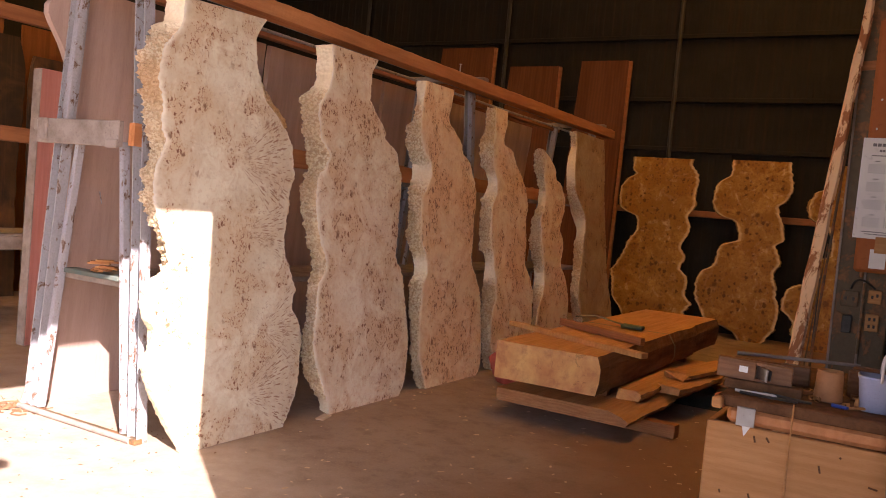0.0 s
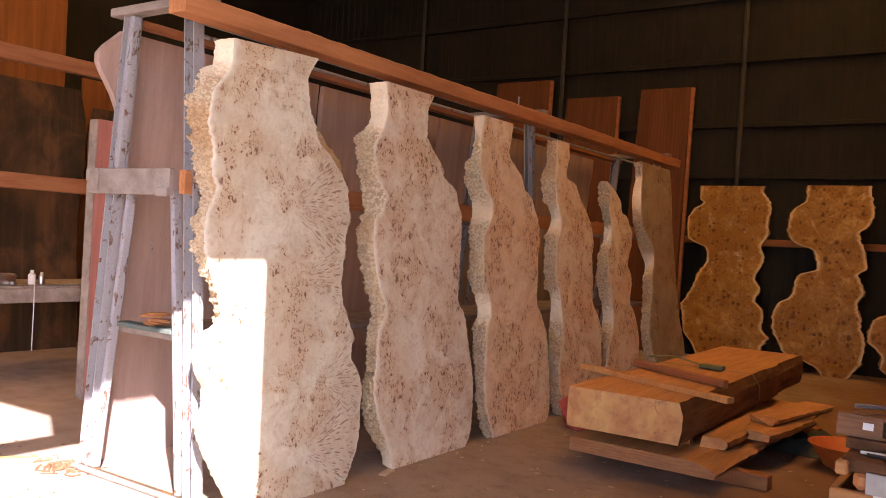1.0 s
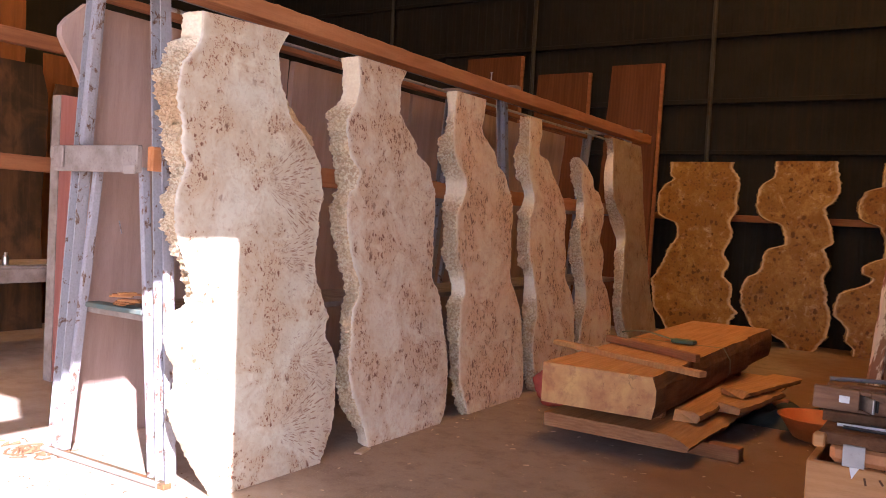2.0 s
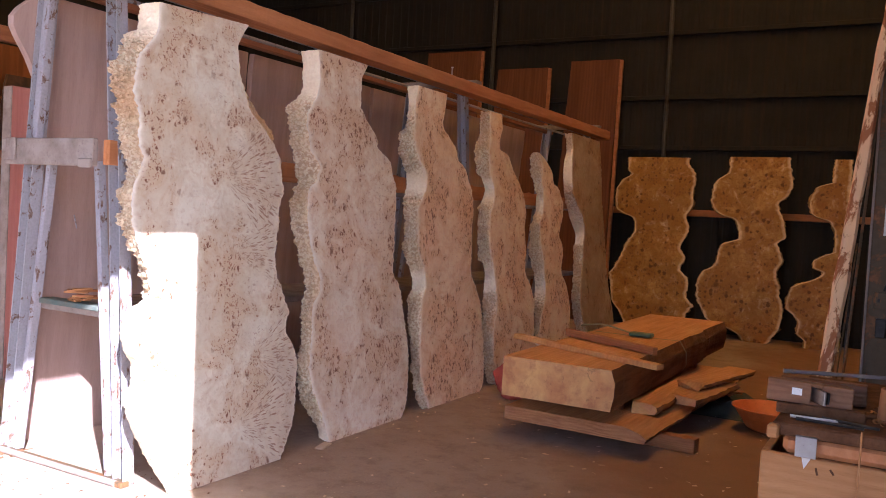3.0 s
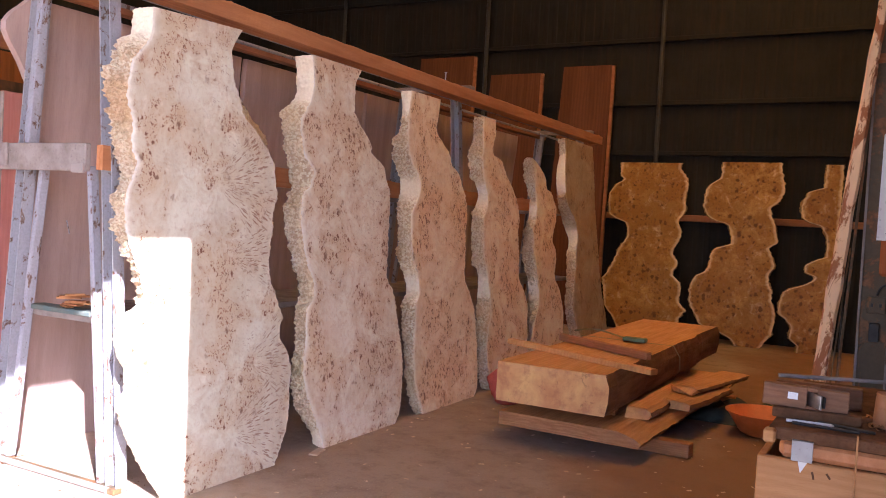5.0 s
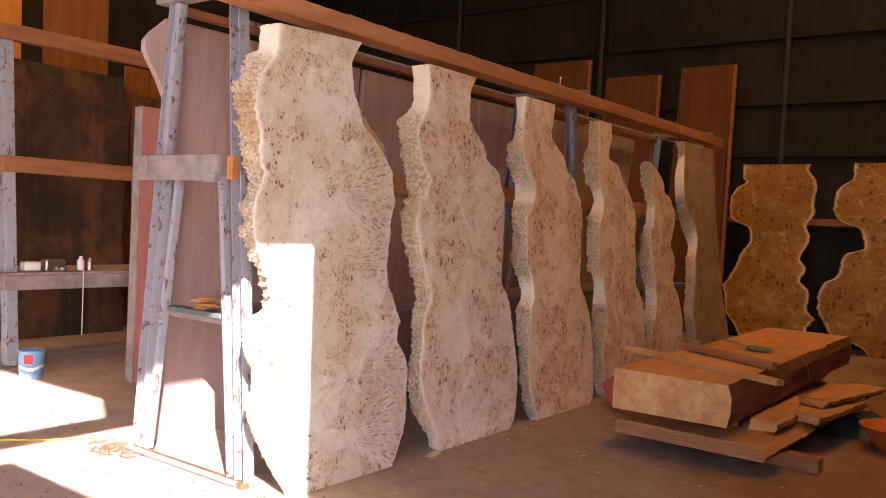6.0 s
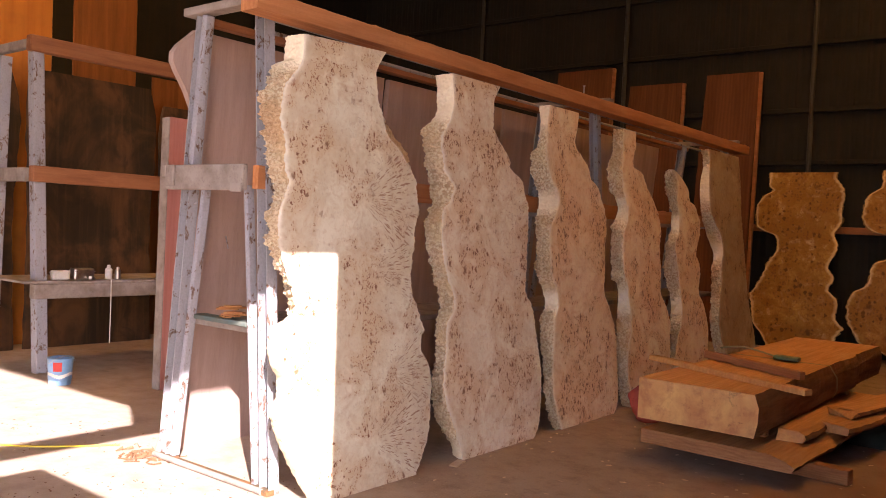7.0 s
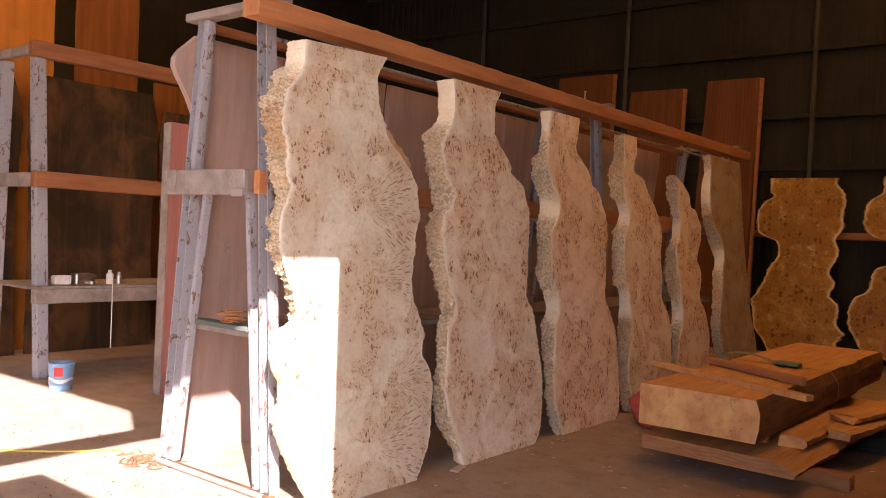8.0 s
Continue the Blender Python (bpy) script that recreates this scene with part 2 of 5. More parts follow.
M_WARM_SHEET = warm_sheet_material()
M_PIPE = flaky("dull_grey_pipe", (0.055, 0.052, 0.042), (0.06, 0.04, 0.025), (0.04, 0.036, 0.03), 0.4, 3)
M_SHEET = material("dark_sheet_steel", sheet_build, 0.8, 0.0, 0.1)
M_STEEL_DARK = flaky("dark_green_painted_steel", (0.125, 0.088, 0.048), (0.26, 0.115, 0.045), (0.15, 0.08, 0.036), 0.72, 4)
M_CONCRETE_WALL = flaky("grey_render", (0.25, 0.17, 0.088), (0.12, 0.075, 0.036), (0.17, 0.11, 0.055), 0.42, 5, 0.85)
M_BURL_A = burl("pale_spiky_burl", (0.745, 0.705, 0.57), (0.64, 0.56, 0.42), (0.27, 0.115, 0.055), (0.88, 0.82, 0.69), 0.82,
                ((-0.46, 1.70, 0.56, 0.72), (-0.40, 1.28, 0.42, 0.42), (-0.24, 0.66, 0.42, 0.7), (-0.42, 0.28, 0.55, 0.55)), dashes=0.6, tall=0.75)
M_BURL_B = burl("pinkish_burl", (0.83, 0.765, 0.625), (0.72, 0.595, 0.44), (0.29, 0.125, 0.06), (0.86, 0.785, 0.64), 1.05, cloud=1.3, dashes=0.6, tall=0.5)
M_BURL_T = burl("tan_burl", (0.88, 0.735, 0.53), (0.80, 0.59, 0.385), (0.30, 0.125, 0.055), (0.90, 0.77, 0.56), 1.05, cloud=1.3, dashes=0.5, tall=0.45)
M_BURL_D = burl("dull_brown_burl", (0.44, 0.33, 0.20), (0.36, 0.25, 0.14), (0.18, 0.09, 0.045), (0.60, 0.46, 0.28), 0.5, cloud=1.0, gloss=0.15, tall=0.4)
M_BURL_C = burl("golden_burl", (0.50, 0.275, 0.048), (0.34, 0.17, 0.028), (0.20, 0.085, 0.018), (0.84, 0.64, 0.31), 1.4, cloud=1.9, gloss=0.12, eyes=0.32, tall=0.9)


def edge_build(t):
    """Knobbly burl edge: pale knobs, brown bark and painted crevice shade between them, sawn stretches plainer"""
    v = coords(t, (1, 1, 1), 30.0)
    n = noise_tex(t, v, 7, 6, 0.7)
    e = noise_tex(t, v, 42, 5, 0.75, 0.8)
    nz = t.nodes.new("ShaderNodeTexNoise")
    nz.inputs["Scale"].default_value, nz.inputs["Detail"].default_value = 60, 4
    t.links.new(v, nz.inputs["Vector"])
    sc = t.nodes.new("ShaderNodeVectorMath")
    sc.operation = "SCALE"
    sc.inputs["Scale"].default_value = 0.03
    t.links.new(nz.outputs["Color"], sc.inputs[0])
    vd = t.nodes.new("ShaderNodeVectorMath")
    vd.operation = "ADD"
    t.links.new(v, vd.inputs[0])
    t.links.new(sc.outputs[0], vd.inputs[1])
    d = voronoi(t, vd.outputs[0], 52)
    hold = math_node(t, "SUBTRACT", 1.0, attribute(t, "sawn"))
    # cream base lifted to stand for light bounced off the sunlit floor
    c = mix(t, ramp(t, n, (0.38, 0.0), (0.66, 1.0)), (0.95, 0.83, 0.60), (0.93, 0.73, 0.45))
    c = mix(t, ramp(t, noise_tex(t, v, 2.6, 3), (0.54, 0.0), (0.68, 0.55)), c, (0.70, 0.39, 0.16))
    # brown cell borders: bark, deepened for the shade between knobs
    c = mix(t, math_node(t, "MULTIPLY", ramp(t, d, (0.40, 0.0), (0.66, 0.75)), ramp(t, n, (0.35, 0.9), (0.65, 0.45))), c, (0.56, 0.31, 0.13))
    c = mix(t, ramp(t, e, (0.58, 0.0), (0.68, 0.5)), c, (0.45, 0.25, 0.11))
    c = mix(t, math_node(t, "MULTIPLY", attribute(t, "sawn"), 0.8), c, mix(t, n, (0.85, 0.77, 0.60), (0.80, 0.66, 0.44)))
    return c, math_node(t, "MULTIPLY", math_node(t, "SUBTRACT", e, math_node(t, "MULTIPLY", d, 1.5)), hold), None


def dull_edge_build(t):
    v = coords(t, (1, 1, 1), 30.0)
    n = noise_tex(t, v, 9, 6, 0.7)
    e = noise_tex(t, v, 40, 4, 0.7)
    c = mix(t, ramp(t, n, (0.38, 0.0), (0.66, 1.0)), (0.52, 0.31, 0.10), (0.34, 0.18, 0.05))
    c = mix(t, ramp(t, e, (0.5, 0.0), (0.75, 0.5)), c, (0.18, 0.08, 0.025))
    return c, math_node(t, "ADD", n, e), None


M_EDGE_DULL = material("golden_live_edge", dull_edge_build, 0.8, bump=0.6, bump_dist=0.012)
M_EDGE = material("burl_live_edge", edge_build, 0.75, bump=0.9, bump_dist=0.02)
M_LUMBER = wood("orange_brown_lumber", (0.40, 0.165, 0.06), (0.32, 0.125, 0.042), (0.20, 0.075, 0.026), (1, 1, 6), 3.0, "Z")
M_LUMBER_Y = wood("reddish_sawn_lumber", (0.58, 0.29, 0.095), (0.50, 0.23, 0.07), (0.35, 0.145, 0.045), (6, 0.6, 6), 1.6, "X", 0.65)


def end_build(t):
    v = coords(t, (1, 1, 1), 5.0)
    n = noise_tex(t, v, 4.5, 5, 0.6, 0.4)
    m = noise_tex(t, v, 10, 5, 0.65, 0.2)
    f = noise_tex(t, coords(t, (30, 30, 14), 5.0), 1.0, 4, 0.6)
    k = noise_tex(t, coords(t, (7, 7, 5), 9.0), 1.0, 6, 0.75, 1.6)
    c = mix(t, ramp(t, n, (0.38, 0.0), (0.62, 1.0)), (0.70, 0.39, 0.14), (0.54, 0.235, 0.085))
    c = mix(t, ramp(t, m, (0.5, 0.0), (0.64, 0.6)), c, (0.40, 0.15, 0.065))
    c = mix(t, ramp(t, f, (0.5, 0.0), (0.75, 0.25)), c, (0.36, 0.15, 0.07))
    c = mix(t, ramp(t, k, (0.62, 0.0), (0.65, 0.6), (0.68, 0.0)), c, (0.14, 0.055, 0.025))
    return c, math_node(t, "SUBTRACT", m, k), None


M_END = material("sawn_end_grain", end_build, 0.75, bump=0.4, bump_dist=0.004)
M_END_DARK = wood("weathered_end_grain", (0.42, 0.19, 0.075), (0.34, 0.145, 0.055), (0.19, 0.075, 0.03), (2, 2, 7), 2.0, "Z", 0.8, 0.6)
M_WANE = wood("orange_brown_waney_side", (0.27, 0.125, 0.045), (0.18, 0.078, 0.028), (0.085, 0.036, 0.015), (5, 0.5, 5), 2.0, "X", 0.8, 0.9)
M_BARK = plain("dark_waney_bark", (0.15, 0.068, 0.028), (0.08, 0.036, 0.016), 0.9, 0, 14, 0.9)
M_MAUVE = wood("mauve_brown_veneer", (0.41, 0.295, 0.25), (0.35, 0.245, 0.21), (0.27, 0.18, 0.15), (3, 3, 0.35), 3.0, "Y", 0.55)
M_RED = wood("rose_red_board", (0.46, 0.20, 0.165), (0.40, 0.165, 0.135), (0.33, 0.12, 0.10), (8, 8, 0.3), 2.5, "X", 0.5)


def dark_panel_build(t):
    v = coords(t, (1, 1, 0.7), 20.0)
    n = noise_tex(t, v, 1.3, 5, 0.6, 1.4)
    m = noise_tex(t, v, 3.2, 6, 0.65, 1.0)
    g = noise_tex(t, coords(t, (16, 16, 0.8), 20.0), 1.0, 5, 0.65)
    c = mix(t, ramp(t, n, (0.42, 0.0), (0.62, 1.0)), (0.038, 0.024, 0.014), (0.12, 0.058, 0.024))
    c = mix(t, ramp(t, m, (0.5, 0.0), (0.7, 0.8)), c, (0.026, 0.017, 0.012))
    c = mix(t, ramp(t, g, (0.5, 0.0), (0.75, 0.4)), c, (0.15, 0.075, 0.03))
    return c, g, None


M_DARKWOOD = material("dark_walnut_panel", dark_panel_build, 0.5, bump=0.15)
M_ORANGE = material("orange_oiled_panel", orange_build, 0.5, bump=0.1)
M_ORANGE_DEEP = wood("deep_orange_brown_panel", (0.27, 0.09, 0.016), (0.21, 0.066, 0.012), (0.12, 0.038, 0.008), (5, 5, 0.3), 1.6, "Y", 0.5)
M_REDPANEL = wood("red_brown_panel", (0.165, 0.058, 0.018), (0.13, 0.042, 0.013), (0.082, 0.027, 0.009), (3, 3, 0.3), 2.0, "X", 0.5)
M_PAINTED = flaky("chipped_grey_white_paint", (0.32, 0.315, 0.335), (0.11, 0.05, 0.025), (0.19, 0.14, 0.11), 0.42, 11)
M_PLY = wood("pale_plywood", (0.48, 0.235, 0.085), (0.42, 0.195, 0.066), (0.31, 0.13, 0.042), (0.6, 5, 5), 2.0, "Z", 0.6)
M_GREYWOOD = plain("weathered_grey_wood", (0.31, 0.26, 0.225), (0.19, 0.15, 0.12), 0.85, 0, 6, 0.5)
# the rail timber below, darkened to stand for dimmer light on the far rails
M_RAIL_DIM = wood("dimmed_rail_timber", (0.31, 0.13, 0.055), (0.26, 0.10, 0.041), (0.16, 0.06, 0.026), (6, 0.5, 6), 1.4, "X", 0.65)
M_RAIL = wood("red_brown_rail_timber", (0.52, 0.225, 0.088), (0.45, 0.18, 0.066), (0.30, 0.11, 0.042), (6, 0.5, 6), 1.4, "X", 0.65)


# ---- mesh helpers ----
def part(name, bm, mat, parent=None, label="", smooth=False):
    me = bpy.data.meshes.new(name)
    bm.to_mesh(me)
    bm.free()
    me.materials.append(mat)
    if smooth:
        me.polygons.foreach_set("use_smooth", [True] * len(me.polygons))
    ob = new(name, me)
    if parent is not None:
        ob.parent = parent
    if label:
        tagged(ob, label)
    return ob


def empty(name, m, label, category, group="", kind=""):
    ob = new(name)
    ob.empty_display_size = 0.1
    ob.matrix_world = m
    return tagged(ob, label, category, group, kind)


def box(bm, lo, hi, bevel=0.0, m=None):
    c = [(a + b) / 2 for a, b in zip(lo, hi)]
    s = [max(abs(b - a), 1e-4) for a, b in zip(lo, hi)]
    g = bmesh.ops.create_cube(bm, size=1.0, matrix=Matrix.Translation(c) @ Matrix.Diagonal((*s, 1)))
    if bevel:
        es = list({e for v in g["verts"] for e in v.link_edges})
        r = bmesh.ops.bevel(bm, geom=es, offset=bevel, segments=1, affect="EDGES")
        vs = list({v for f in r["faces"] for v in f.verts} | {v for v in g["verts"] if v.is_valid})
    else:
        vs = g["verts"]
    if m is not None:
        bmesh.ops.transform(bm, matrix=m, verts=vs)
    return vs


def bar(bm, a, b, w, d, bevel=0.004, up=(0, 0, 1)):
    """A square bar from a to b, w wide and d deep"""
    a, b = Vector(a), Vector(b)
    z = (b - a).normalized()
    x = Vector(up).cross(z)
    if x.length < 1e-3:
        x = Vector((1, 0, 0)).cross(z)
    x.normalize()
    y = z.cross(x)
    m = Matrix((x, y, z)).transposed().to_4x4()
    m.translation = a
    box(bm, (-w / 2, -d / 2, 0), (w / 2, d / 2, (b - a).length), bevel, m)


def channel(bm, a, b, w, d, t=0.008, up=(1, 0, 0)):
    """A C-section from a to b: web w wide, flanges d deep"""
    a, b = Vector(a), Vector(b)
    z = (b - a).normalized()
    x = Vector(up)
    x = (x - z * x.dot(z)).normalized()
    y = z.cross(x)
    t2 = t if d > 0 else -t
    prof = ((-w / 2, 0), (w / 2, 0), (w / 2, d), (w / 2 - t, d), (w / 2 - t, t2), (-w / 2 + t, t2), (-w / 2 + t, d), (-w / 2, d))
    lo = [bm.verts.new(a + x * p + y * q) for p, q in prof]
    hi = [bm.verts.new(b + x * p + y * q) for p, q in prof]
    for i in range(8):
        k = (i + 1) % 8
        bm.faces.new((lo[i], lo[k], hi[k], hi[i]))
    bm.faces.new(lo[::-1])
    bm.faces.new(hi)
    bmesh.ops.recalc_face_normals(bm, faces=bm.faces[:])


def rod(bm, a, b, r, r2=None, seg=10):
    a, b = Vector(a), Vector(b)
    m = Matrix.Translation((a + b) / 2) @ (b - a).to_track_quat("Z", "Y").to_matrix().to_4x4()
    bmesh.ops.create_cone(bm, cap_ends=True, segments=seg, radius1=r, radius2=r if r2 is None else r2, depth=(b - a).length, matrix=m)


def tube(name, pts, r, mat, parent=None, label=""):
    cu = bpy.data.curves.new(name, "CURVE")
    cu.dimensions, cu.bevel_depth, cu.bevel_resolution, cu.resolution_u = "3D", r, 2, 6
    s = cu.splines.new("NURBS")
    s.points.add(len(pts) - 1)
    for p, q in zip(s.points, pts):
        p.co = (*q, 1)
    s.use_endpoint_u, s.order_u = True, 3
    tmp = bpy.data.objects.new(name, cu)
    scene.collection.objects.link(tmp)
    dg = bpy.context.evaluated_depsgraph_get()
    me = bpy.data.meshes.new_from_object(tmp.evaluated_get(dg))
    bpy.data.objects.remove(tmp)
    me.materials.clear()
    me.materials.append(mat)
    ob = new(name, me)
    if parent is not None:
        ob.parent = parent
    if label:
        tagged(ob, label)
    return ob


def lathe(bm, prof, seg=28, m=None):
    """Turned shape from (radius, height) pairs"""
    rings = [[bm.verts.new((r * math.cos(2 * math.pi * i / seg), r * math.sin(2 * math.pi * i / seg), z)) for i in range(seg)] for r, z in prof]
    for a, b in zip(rings, rings[1:]):
        for i in range(seg):
            bm.faces.new((a[i], a[(i + 1) % seg], b[(i + 1) % seg], b[i]))
    vs = [v for r in rings for v in r]
    if m is not None:
        bmesh.ops.transform(bm, matrix=m, verts=vs)
    return rings


def single(name, bm, mat, m, label, category, group="", kind="", smooth=False):
    ob = part(name, bm, mat, None, "", smooth)
    ob.matrix_world = m
    return tagged(ob, label, category, group, kind)


def polygon_wall(bm, outer, holes, x0, x1):
    """A wall across x from x0 to x1, its outline and holes given in (y, z)"""
    from mathutils.geometry import tessellate_polygon
    loops = [[Vector((0, y, z)) for y, z in lp] for lp in (outer, *holes)]
    flat = [p for lp in loops for p in lp]
    tris = tessellate_polygon(loops)
    layers = []
    for x in (x0, x1):
        vs = [bm.verts.new((x, p.y, p.z)) for p in flat]
        for t in tris:
            bm.faces.new([vs[i] for i in t])
        layers.append(vs)
    k = 0
    for lp in loops:
        n = len(lp)
        for i in range(n):
            a, b = k + i, k + (i + 1) % n
            bm.faces.new((layers[0][a], layers[0][b], layers[1][b], layers[1][a]))
        k += n
    bmesh.ops.recalc_face_normals(bm, faces=bm.faces[:])


# ---- slabs ----
def spline(rows, h):
    """Smooth reading of rows (height, value, value...) at h"""
    n = len(rows)
    if h <= rows[0][0]:
        return rows[0][1:]
    if h >= rows[-1][0]:
        return rows[-1][1:]
    i = next(k for k in range(n - 1) if h <= rows[k + 1][0])
    h0, h1 = rows[i][0], rows[i + 1][0]
    d = max(1e-6, h1 - h0)
    f = (h - h0) / d
    out = []
    for k in range(1, len(rows[0])):
        p0, p1 = rows[i][k], rows[i + 1][k]
        step = (p1 - p0) / d
        m0 = step if i == 0 else 0.5 * (step + (p0 - rows[i - 1][k]) / max(1e-6, h0 - rows[i - 1][0]))
        m1 = step if i == n - 2 else 0.5 * (step + (rows[i + 2][k] - p1) / max(1e-6, rows[i + 2][0] - h1))
        lim = 2.5 * abs(step)
        m0, m1 = max(-lim, min(lim, m0)), max(-lim, min(lim, m1))
        f2, f3 = f * f, f * f * f
        out.append((2 * f3 - 3 * f2 + 1) * p0 + (f3 - 2 * f2 + f) * d * m0 + (3 * f2 - 2 * f3) * p1 + (f3 - f2) * d * m1)
    return tuple(out)


def knob(p):
    """Round bumps, one to a cell"""
    d = noise.voronoi(p)[0]
    return 1 - min(1.0, d[0] * 1.3) ** 1.4


def burl_slab(name, rows, m, mat, label, seed, thick=0.10, rough=0.018, smooth_at=(), lumps=(), tilt_top=0.0, group="burl slabs", rim_left=0.045, rim_right=0.016, rear=False):
    """A live-edge slab, front towards local -y, u along x, height along z.
    rows: (height, left at the back, left, right); smooth_at: stretches of edge without knobs;
    lumps: (height, half length, reach) of bark that swells out behind the right edge."""
    top, foot = rows[-1][0], rows[0][0]
    n = 260 if rear else 420
    deep = 14 if rear else 22
    bm = bmesh.new()
    rim, band = bm.verts.layers.float.new("rim"), bm.verts.layers.float.new("band")
    eb = bmesh.new()
    sawn = eb.verts.layers.float.new("sawn")
    grid, left, right = [], [], []
    for i in range(n + 1):
        h = foot + (top - foot) * i / n
        back, ul, ur = spline(rows, h)
        still = 0.0
        for h0, h1 in smooth_at:
            still = max(still, min(1.0, max(0.0, (h - h0) / 0.1 + 0.5)) * min(1.0, max(0.0, (h1 - h) / 0.1 + 0.5)))
        live = 1.0 - 0.75 * still
        nib = (noise.noise(Vector((seed * 4.1, h * 80, 3))) * 0.008 + knob(Vector((seed * 6.3, h * 36, 8))) * 0.010 + noise.noise(Vector((seed * 3.7, h * 19, 6))) * 0.010 - 0.005) * live
        nib2 = noise.noise(Vector((seed * 8.1, h * 80, 1))) * 0.008 + knob(Vector((seed * 9.3, h * 30, 2))) * 0.016 - 0.006
        nib2 *= min(1.0, max(0.15, (top - h) / 0.35))
        if rear:
            nib = abs(noise.noise(Vector((seed * 4.1, h * 13, 3)))) * 0.035 + 0.008 * noise.noise(Vector((seed, h * 40, 3)))
            nib2 = abs(noise.noise(Vector((seed * 8.1, h * 13, 1)))) * 0.035 + 0.008 * noise.noise(Vector((seed, h * 40, 9)))
        ul, ur = ul - nib, ur + nib2
        w = ur - ul
        offs = [0, 0.012, 0.03, 0.05] + [0.05 + (w - 0.1) * k / 10 for k in range(1, 10)] + [w - 0.05, w - 0.03, w - 0.012, w]
        row = []
        for k, o in enumerate(offs):
            f = o / w
            z = h + tilt_top * f * (i / n) ** 6
            v = bm.verts.new((ul + o, 0.004 if k in (0, len(offs) - 1) else 0, z))
            rl = rim_left * (0.55 + 0.9 * abs(noise.noise(Vector((seed * 1.3, h * 5, 6)))))
            v[rim] = min(1.0, 1.7 * max(0.0, 1 - o / rl, 1 - (w - o) / rim_right))
            v[band] = max(0.0, min(1.0, (f - 0.5) * 3)) * (1 if w - o > 0.02 else 0.4)
            row.append(v)
        grid.append(row)
        swell = sum(r * max(0.0, 1 - ((h - c) / hl) ** 2) for c, hl, r in lumps)
        for side, strip, s in ((0, left, -1), (-1, right, 1)):
            base = row[side].co
            far = back if s < 0 else base.x - 0.03 + swell
            line = []
            for k in range(deep + 1):
                f = k / deep
                p = Vector((base.x + (far - base.x) * f, 0.004 + f * (thick - 0.004), base.z))
                if k > 0:
                    e = min(1.0, 5 * f)
                    q = Vector((p.y + seed, p.z, s * 3.0 + seed))
                    d = knob(q * 38) * 1.1 + knob(q * 80) * 0.7 + 1.2 * noise.noise(q * 13) + 0.5 * noise.noise(q * 120) - 0.7
                    if rear:
                        d = 0.5 * d
                    lv = live if s < 0 else 1.0
                    p.x += s * e * (1.7 * rough * d * lv + 0.010 * math.sin(math.pi * f))
                    p.z += e * 0.7 * rough * lv * noise.noise(q * 50)
                v = eb.verts.new(p)
                v[sawn] = still if s < 0 else 0.0
                line.append(v)
            strip.append(line)
    for a, b in zip(grid, grid[1:]):
        for k in range(len(a) - 1):
            bm.faces.new((a[k], a[k + 1], b[k + 1], b[k]))
    for strip, s in ((left, -1), (right, 1)):
        for a, b in zip(strip, strip[1:]):
            for k in range(deep):
                f = (a[k], b[k], b[k + 1], a[k + 1])
                eb.faces.new(f if s > 0 else f[::-1])
    # back and the two saw cuts
    for a, b, c, d in zip(left, left[1:], right, right[1:]):
        eb.faces.new((c[deep], a[deep], b[deep], d[deep]))
    for i in (0, n):
        fr = [eb.verts.new(v.co) for v in grid[i]]
        eb.faces.new([left[i][deep], *left[i][deep - 1:0:-1], *fr, *right[i][1:deep], right[i][deep]])
    bmesh.ops.recalc_face_normals(eb, faces=eb.faces[:])
    thing = empty(name, m, label, "wood slab", group)
    part("face", bm, mat, thing)
    part("live_edge", eb, M_EDGE_DULL if rear else M_EDGE, thing, "rough knobbly pale bark edge", True)
    return thing


# ---- setting ----
bm = bmesh.new()
box(bm, (-60, -60, -0.2), (60, 60, 0))
single("floor", bm, M_FLOOR, pose(0, 0, 0), "worn stained concrete floor strewn with sawdust, warm and sunlit zones coloured in", "floor", kind="structure")

REAR_Y = 8.95


def corrugated(bm, length, height, pitch=0.2, depth=0.025):
    """Ribbed sheet along x, standing on z=0, facing -y"""
    n = int(length / pitch)
    xs, k = [], 0.0
    for i in range(n):
        for f, d in ((0, 0), (0.3, 0), (0.42, depth), (0.88, depth)):
            xs.append(((i + f) * pitch, d))
    lo = [bm.verts.new((x, d, 0)) for x, d in xs]
    hi = [bm.verts.new((x, d, height)) for x, d in xs]
    for a in range(len(xs) - 1):
        bm.faces.new((lo[a], lo[a + 1], hi[a + 1], hi[a]))
    box(bm, (0, depth + 0.01, 0), (length, depth + 0.05, height))


bm = bmesh.new()
corrugated(bm, 14.4, 8.0, 0.16, 0.007)
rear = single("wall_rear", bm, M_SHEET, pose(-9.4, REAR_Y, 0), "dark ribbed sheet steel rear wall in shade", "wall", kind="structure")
for z, d in ((1.80, 0.10), (2.78, 0.07), (3.55, 0.07), (4.53, 0.07), (5.5, 0.07), (6.5, 0.07)):
    bm = bmesh.new()
    box(bm, (0, -0.06, z - d / 2 - 0.02), (14.4, -0.004, z + d / 2 - 0.02), 0.006)
    part("girt", bm, M_LUMBER if z < 2 else M_SHEET, rear, "brown timber rail" if z < 2 else "")
for x in (-0.19, -3.2, 2.9, -6.2):
    bm = bmesh.new()
    rod(bm, (x + 9.4, -0.11, 1.9), (x + 9.4, -0.11, 7.9), 0.035)
    part("pipe", bm, M_PIPE, rear)

